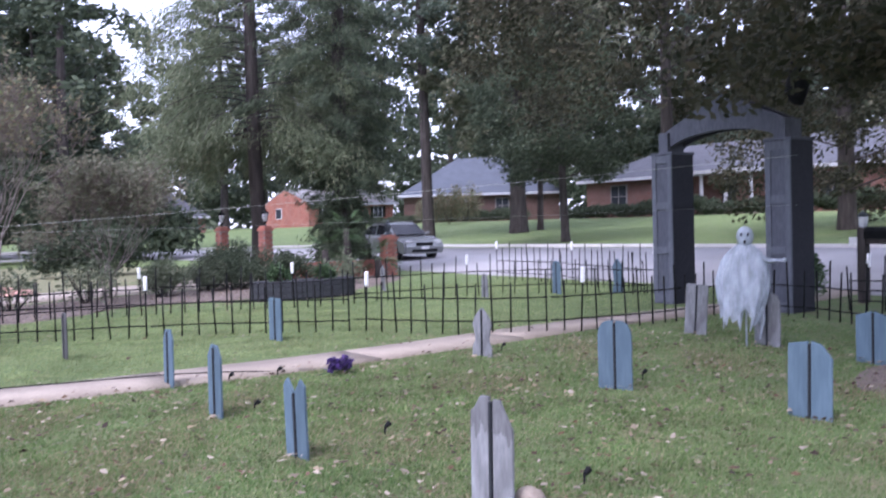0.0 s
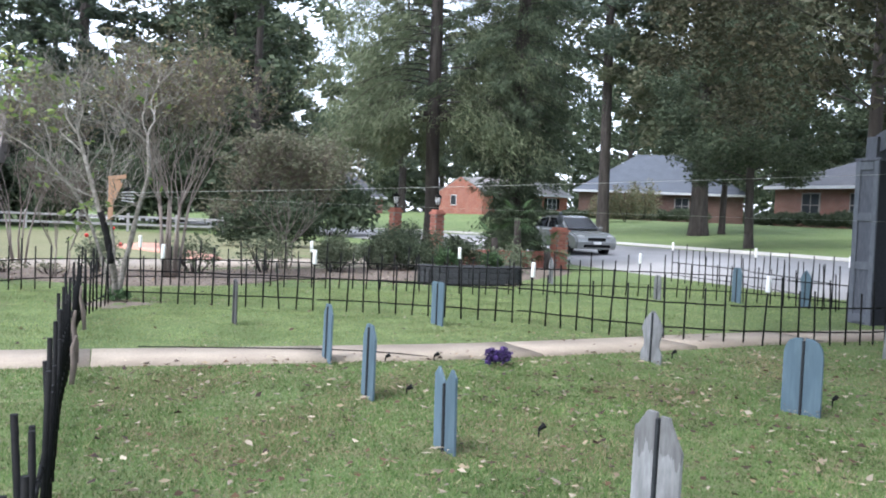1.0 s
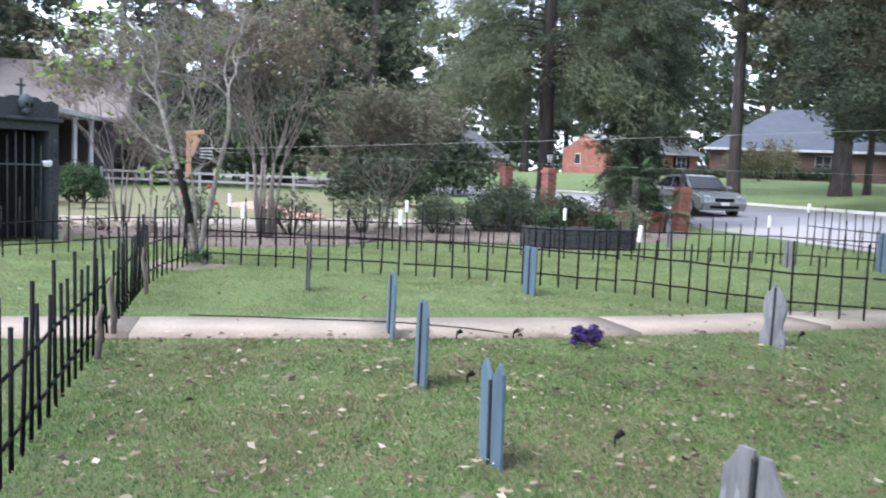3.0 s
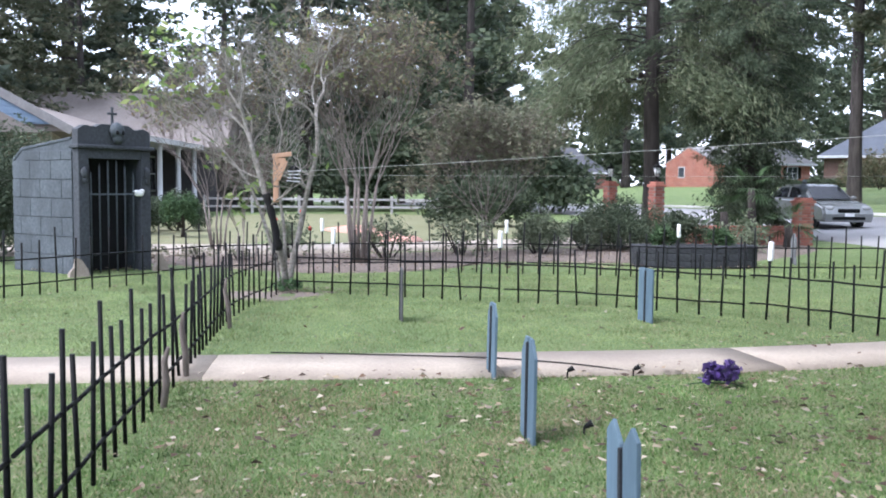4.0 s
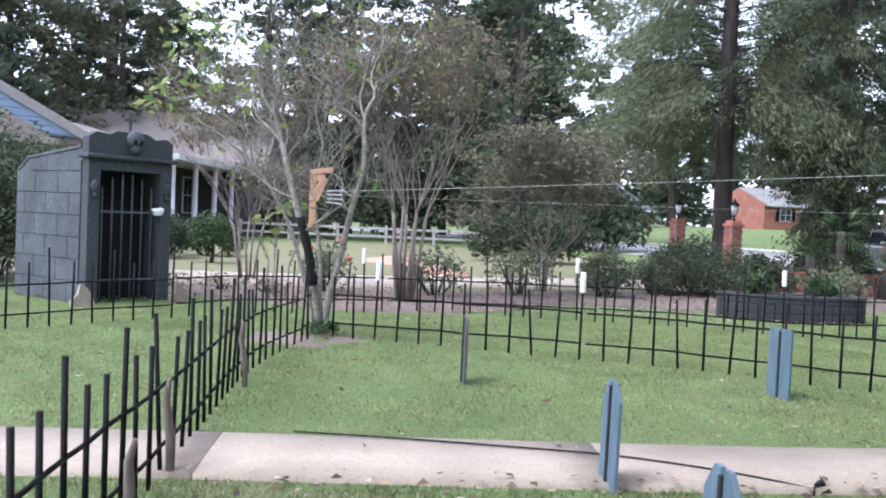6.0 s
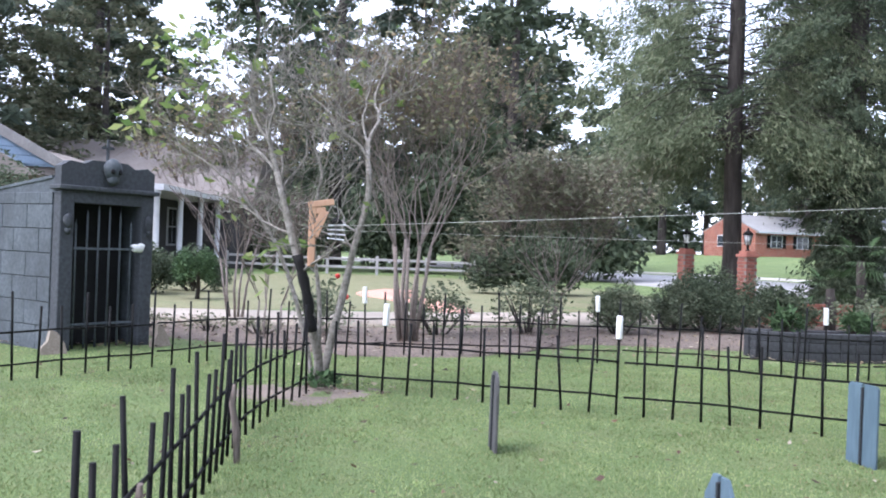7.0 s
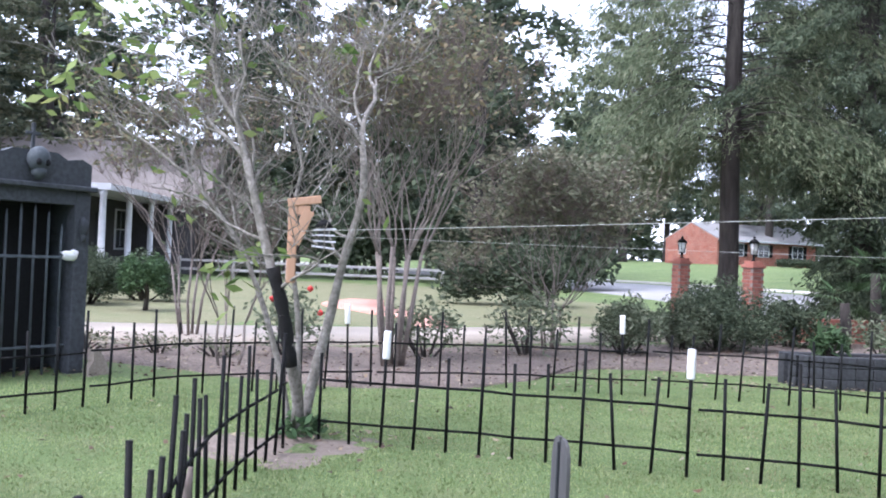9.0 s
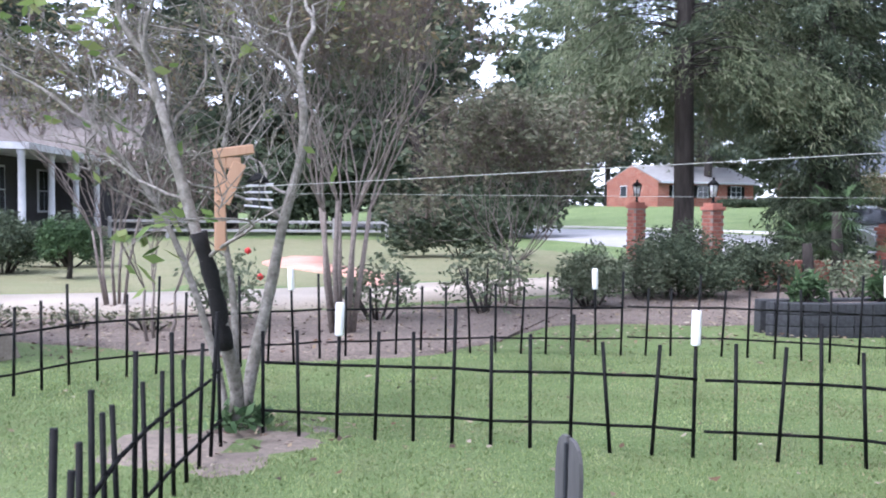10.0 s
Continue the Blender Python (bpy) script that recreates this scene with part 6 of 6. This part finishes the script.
wroof = part("wing_roof", hip_roof(0, 12, 0, 9, 2.9, 2.75, 0.45, True), "shingle_tan", nh)
wroof.matrix_basis = wm
gable_wall = part("gable_siding", prism([(-0.2, 2.95), (9.2, 2.95), (4.5, 5.55)], 0.06, pose(-0.5, 0, 0, 0, 0, 90)), "siding", nh, "pale blue lapped siding in the gable")
gable_wall.matrix_basis = wm
for k in range(12):
    zz = 3.0 + 0.2 * k
    half = max(0.2, 4.6 * (5.5 - zz) / 2.6)
    part("siding_board", box((-0.545, 4.5, zz + 0.09), (0.02, 2 * half, 0.18), 0.004, Matrix.Identity(4)), "siding", nh).matrix_basis = wm
for s in (-1, 1):
    rk = part("rake_board", box((0, 0, 0), (0.09, 5.8, 0.24), 0.005, pose(-0.56, 4.5 + s * 2.5, 4.20, -s * 29.2)), "trim_dim", nh, "white rake board")
    rk.matrix_basis = wm
part("wing_porch_roof", prism([(0.1, 2.6), (8.9, 2.6), (4.5, 5.08)], 2.2, pose(-1.75, 0, 0, 0, 0, 90)), "shingle_tan", nh).matrix_basis = wm

# ---- rail fence, mailbox, hanging bat, car ----
rf = thing("rail_fence", "weathered white split-rail fence at the wood's edge", "fence", -4, 47.5, 0)
for k in range(6):
    part("post", box((2.3 * k, -0.1 * k, 0.42), (0.13, 0.12, 0.95), 0.01), "railwood", rf)
for k in range(5):
    for zz in (0.34, 0.72):
        part("rail", box((2.3 * k + 1.15, -0.1 * k - 0.05, zz), (2.3, 0.07, 0.11), 0.01, None), "railwood", rf)
mb = thing("mailbox", "dark wooden mailbox post with a small lantern", "mailbox", 14.8, 8.8, 0)
part("post", box((0, 0, 0.62), (0.15, 0.15, 1.36), 0.008), "bark", mb)
part("arm", box((0.0, -0.25, 1.06), (0.09, 0.7, 0.09), 0.008), "bark", mb)
bxm = prism([(-0.09, 0), (0.09, 0), (0.09, 0.13), (0.065, 0.185), (0, 0.205), (-0.065, 0.185), (-0.09, 0.13)], 0.48, pose(0, -0.30, 1.105))
part("box", bxm, "black", mb)
part("lantern", lathe([(0.05, 1.3), (0.075, 1.33), (0.085, 1.48)], 6), "lampglass", mb, "clear glass lantern")
part("lantern_cap", lathe([(0.105, 1.48), (0.06, 1.54), (0.02, 1.56), (0.008, 1.6)], 6), "stone", mb, "grey metal lantern cap")
part("plate", box((-0.065, 0.12, 1.06), (0.015, 0.2, 0.14), 0.003), "white", mb, "small white plate")
bt = tagged(part("hanging_bat", add_ball(add_ball(ball((0, 0, 0), (0.16, 0.20, 0.33), 2, 0.35), (0, 0.07, 0.33), (0.05, 0.05, 0.14), 1, 0.3), (0, -0.06, 0.32), (0.05, 0.05, 0.10), 1, 0.3), "void"), "black cloth bat decoration hanging from a branch", "decoration")
add = bmesh.new()
add.from_mesh(bt.data)
add_tube(add, [(0, 0, 0.3), (0.02, 0.02, 1.4)], 0.006, 5)
add.to_mesh(bt.data)
add.free()
bt.matrix_basis = pose(13.57, 9.17, 3.66)


def car(x, y, rz, z):
    root = thing("car", "silver four-door sedan on the street", "car", x, y, z, rz)
    L, W = 4.5, 1.72
    lower = [(-L / 2, 0.30), (-L / 2 - 0.02, 0.62), (-L / 2 + 0.10, 0.92), (-1.35, 0.98), (0.75, 0.95), (1.75, 0.84), (L / 2 - 0.10, 0.72), (L / 2, 0.50), (L / 2 - 0.06, 0.24), (-L / 2 + 0.2, 0.24)]
    bm = prism(lower, W)
    bmesh.ops.bevel(bm, geom=[e for e in bm.edges if abs(e.verts[0].co.y - e.verts[1].co.y) < 0.01], offset=0.07, segments=3, affect="EDGES")
    part("body", bm, "silver", root)
    cabin = [(-1.85, 0.95), (-1.15, 1.36), (-0.7, 1.44), (0.2, 1.45), (0.45, 1.40), (1.15, 0.93)]
    bm = prism(cabin, W - 0.22)
    for v in bm.verts:
        if v.co.z > 1.2:
            v.co.y *= 0.84
    bmesh.ops.bevel(bm, geom=[e for e in bm.edges if abs(e.verts[0].co.y - e.verts[1].co.y) < 0.01], offset=0.05, segments=2, affect="EDGES")
    cab = part("cabin", bm, "silver", root)
    ws = bmesh.new()
    q = [ws.verts.new(p) for p in ((1.13, -0.66, 0.955), (1.13, 0.66, 0.955), (0.52, 0.58, 1.365), (0.52, -0.58, 1.365))]
    ws.faces.new(q)
    bmesh.ops.solidify(ws, geom=ws.faces[:], thickness=0.02)
    bmesh.ops.translate(ws, vec=(0.03, 0, 0.02), verts=ws.verts)
    part("windscreen", ws, "glass", root)
    for s in (-1, 1):
        for pts in ([(0.92, 0.985), (0.38, 1.345), (-0.32, 1.36), (-0.32, 0.99)], [(-0.42, 0.99), (-0.42, 1.36), (-1.0, 1.33), (-1.5, 1.0)]):
            bm = bmesh.new()
            vs = [bm.verts.new((px, s * ((W - 0.22) / 2 * (1 - 0.16 * max(0, min(1, (pz - 0.95) / 0.45))) + 0.012), pz)) for px, pz in pts]
            bm.faces.new(vs)
            bmesh.ops.solidify(bm, geom=bm.faces[:], thickness=0.012)
            part("side_window", bm, "glass", root)
        part("mirror", ball((0.85, s * 0.93, 1.02), (0.08, 0.10, 0.06), 2), "silver", root)
        part("headlight", ball((L / 2 - 0.17, s * 0.62, 0.68), (0.16, 0.19, 0.09), 2), "lampglass", root)
        for wx in (-1.35, 1.38):
            wh = part("wheel", lathe([(0.20, -0.1), (0.31, -0.09), (0.32, 0), (0.31, 0.09), (0.20, 0.1)], 20, pose(wx, s * (W / 2 - 0.09), 0.32, 90)), "rubber", root)
            part("hubcap", lathe([(0.19, -0.105), (0.20, 0), (0.19, 0.105)], 14, pose(wx, s * (W / 2 - 0.085), 0.32, 90)), "chrome", wh)
    part("grille", box((L / 2 - 0.03, 0, 0.60), (0.06, 0.72, 0.13), 0.02), "black", root)
    part("bumper_intake", box((L / 2 - 0.02, 0, 0.36), (0.06, 1.1, 0.10), 0.02), "black", root)
    part("number_plate", box((L / 2 + 0.015, 0, 0.47), (0.02, 0.32, 0.10), 0.004), "white", root)


def stick(x, y, h, rx, ry):
    ob = tagged(part("weathered_stick", tube([(0, 0, -0.05), (0.01, 0.01, h * 0.4), (-0.01, 0.02, h * 0.75), (0.015, 0, h)], [0.022, 0.027, 0.022, 0.012], 7), "stalk"), "grey-brown weathered stick leaning on the fence", "stick", "weathered sticks")
    ob.matrix_basis = pose(x, y, 0, rx, ry, 0)


stick(0.72, 9.0, 0.52, 2, -3)
stick(0.69, 8.2, 0.40, -3, 3)
stick(0.80, 11.4, 0.52, -8, -6)
car(18.5, 31.0, -92, gz(18.5, 31.0) + 0.03)

# ---- walk slabs, fallen leaves and grass ----
wk = curve_points(WALK, 0.05)
ws_ = np.r_[0, np.cumsum(np.linalg.norm(np.diff(wk, axis=0), axis=1))]
walk_root = thing("front_walk", "pale concrete front walk of long slabs", "path", 0, 0, 0, kind="structure")
s0 = 1.05
while s0 < ws_[-1] - 0.3:
    s1 = min(s0 + 2.3, ws_[-1])
    seg = [(float(np.interp(q, ws_, wk[:, 0])), float(np.interp(q, ws_, wk[:, 1]))) for q in np.linspace(s0 + 0.006, s1 - 0.006, 4)]
    strip("slab", seg, 0.88, 0.035, 0.12, "concrete", 0.5, parent=walk_root)
    s0 = s1


def inside(poly, p):
    x, y = p[:, 0], p[:, 1]
    r = np.zeros(len(p), bool)
    q = np.array(poly)
    for (ax, ay), (bx, by) in zip(q, np.roll(q, -1, 0)):
        r ^= ((ay > y) != (by > y)) & (x < (bx - ax) * (y - ay) / (by - ay + 1e-12) + ax)
    return r


def on_lawn(p):
    wy = np.interp(p[:, 0], wk[:, 0], wk[:, 1])
    k = np.abs(p[:, 1] - wy) > 0.45
    k &= ~inside(BED, p)
    k &= ~((p[:, 0] - 1.15) ** 2 * 0.45 + (p[:, 1] - 14.2) ** 2 < 0.16)
    return k


def grass(area, n, h, rng, patchy=False):
    x0, x1, y0, y1 = area
    p = np.c_[rng.uniform(x0, x1, n), rng.uniform(y0, y1, n)] + rng.normal(0, 0.45, (n, 2))
    p = p[on_lawn(p)]
    if patchy:
        q = np.sin(1.9 * p[:, 0] + 1.5 * np.sin(1.3 * p[:, 1])) * np.sin(1.6 * p[:, 1] + 1.4 * np.sin(1.1 * p[:, 0])) + rng.normal(0, 0.25, len(p))
        p = p[q > 0.35]
    n = len(p)
    a = rng.uniform(0, 6.283, n)
    lump = 0.5 + 0.5 * np.sin(2.3 * p[:, 0] + 1.1 * np.sin(1.7 * p[:, 1])) * np.sin(2.9 * p[:, 1] + 1.3 * np.sin(2.1 * p[:, 0]))
    hh = h * rng.uniform(0.4, 1.15, n) * (0.7 + 0.6 * lump)
    w = 0.0045 * rng.uniform(0.7, 1.5, n) * (1 + (y0 > 8) * 0.15)
    z = ground_z(p[:, 0], p[:, 1]) + 0.012 * np.sin(1.3 * p[:, 0] + 0.4 * p[:, 1]) * np.cos(0.9 * p[:, 1])
    bend = hh[:, None] * rng.normal(0, 0.55, (n, 2))
    d = np.c_[np.cos(a), np.sin(a)] * w[:, None]
    v = np.stack([np.c_[p - d, z - 0.004], np.c_[p + d, z - 0.004], np.c_[p + bend, z + hh]], 1).reshape(-1, 3)
    return v


gr = np.random.default_rng(3)
gv = np.concatenate([grass((-0.8, 6.5, 2.4, 9.0), 200000, 0.025, gr), grass((6.5, 11.5, 2.2, 9.5), 55000, 0.028, gr), grass((-6, -0.5, 3.0, 9.0), 22000, 0.036, gr)])
gs = np.concatenate([grass((0.3, 8.5, 2.6, 8.6), 150000, 0.026, gr, True), grass((-3.5, 8.5, 9.9, 17), 26000, 0.02, gr, True)])
tagged(mesh_np("straw_grass", gs, np.arange(len(gs)).reshape(-1, 3), "straw"), "patches of dry straw-coloured grass blades", "grass", kind="stuff")
gf = np.concatenate([grass((-4.0, 8.5, 9.8, 17.0), 175000, 0.021, gr), grass((8.5, 16, 9.8, 19), 40000, 0.03, gr)])
tagged(mesh_np("grass_beyond_walk", gf, np.arange(len(gf)).reshape(-1, 3), "grassgreen"), "fresh green mown grass blades past the walk", "grass", kind="stuff")
tagged(mesh_np("grass", gv, np.arange(len(gv)).reshape(-1, 3), "blade"), "short mown grass blades with dry straw", "grass", kind="stuff")

lr = np.random.default_rng(4)
lp = np.concatenate([np.c_[lr.uniform(0.8, 9.5, 2700), lr.uniform(3.0, 9.0, 2700)], np.c_[lr.normal(6, 2.0, 260), lr.normal(7, 1.6, 260)], np.c_[lr.uniform(-2, 9, 320), lr.uniform(9.8, 16.5, 320)], np.c_[lr.uniform(4.5, 9, 90), lr.normal(10.1, 0.25, 90)], np.c_[lr.uniform(9, 12, 200), lr.uniform(2.5, 8.5, 200)], np.c_[lr.uniform(-3, 10, 4200), lr.uniform(17.2, 22.0, 4200)], np.c_[lr.normal(1.35, 0.35, 90), lr.normal(14.3, 0.3, 90)]])
n = len(lp)
a = lr.uniform(0, 6.283, n)
s = lr.uniform(0.016, 0.040, n)
wy = np.abs(lp[:, 1] - np.interp(lp[:, 0], wk[:, 0], wk[:, 1])) < 0.45
z0 = 0.032 + 0.018 * lr.random(n) + 0.012 * wy + 0.02 * inside(BED, lp)
rot = np.c_[np.cos(a), np.sin(a)]
prp = np.c_[-np.sin(a), np.cos(a)]
tilt = lr.normal(0, 0.35, (n, 4)) * s[:, None]
cs = [lp - rot * s[:, None], lp + prp * 0.5 * s[:, None], lp + rot * s[:, None], lp - prp * 0.55 * s[:, None]]
lv = np.stack([np.c_[c, z0 + np.abs(tilt[:, k])] for k, c in enumerate(cs)], 1).reshape(-1, 3)
tagged(mesh_np("fallen_leaves", lv, np.arange(4 * n).reshape(n, 4), "fallen"), "scattered dry brown and tan fallen leaves", "leaves", kind="stuff")

# straw and small dry bits in the near grass
sn = 7000
sp_ = np.c_[lr.uniform(-0.2, 8.5, sn), 3.0 + 5.9 * lr.random(sn)]
sp_ = sp_[on_lawn(sp_)]
sn = len(sp_)
sa, sl = lr.uniform(0, 6.283, sn), lr.uniform(0.008, 0.028, sn)
sd = np.c_[np.cos(sa), np.sin(sa)]
sq = np.c_[-np.sin(sa), np.cos(sa)] * lr.uniform(0.0025, 0.006, (sn, 1))
sz = 0.022 + 0.02 * lr.random(sn)
sv = np.stack([np.c_[sp_ - sd * sl[:, None], sz], np.c_[sp_ + sq, sz + 0.004], np.c_[sp_ + sd * sl[:, None], sz + 0.006 * lr.random(sn)], np.c_[sp_ - sq, sz + 0.002]], 1).reshape(-1, 3)
tagged(mesh_np("dry_litter", sv, np.arange(4 * sn).reshape(sn, 4), "fallen"), "small dry straw and leaf bits in the grass", "leaves", kind="stuff")
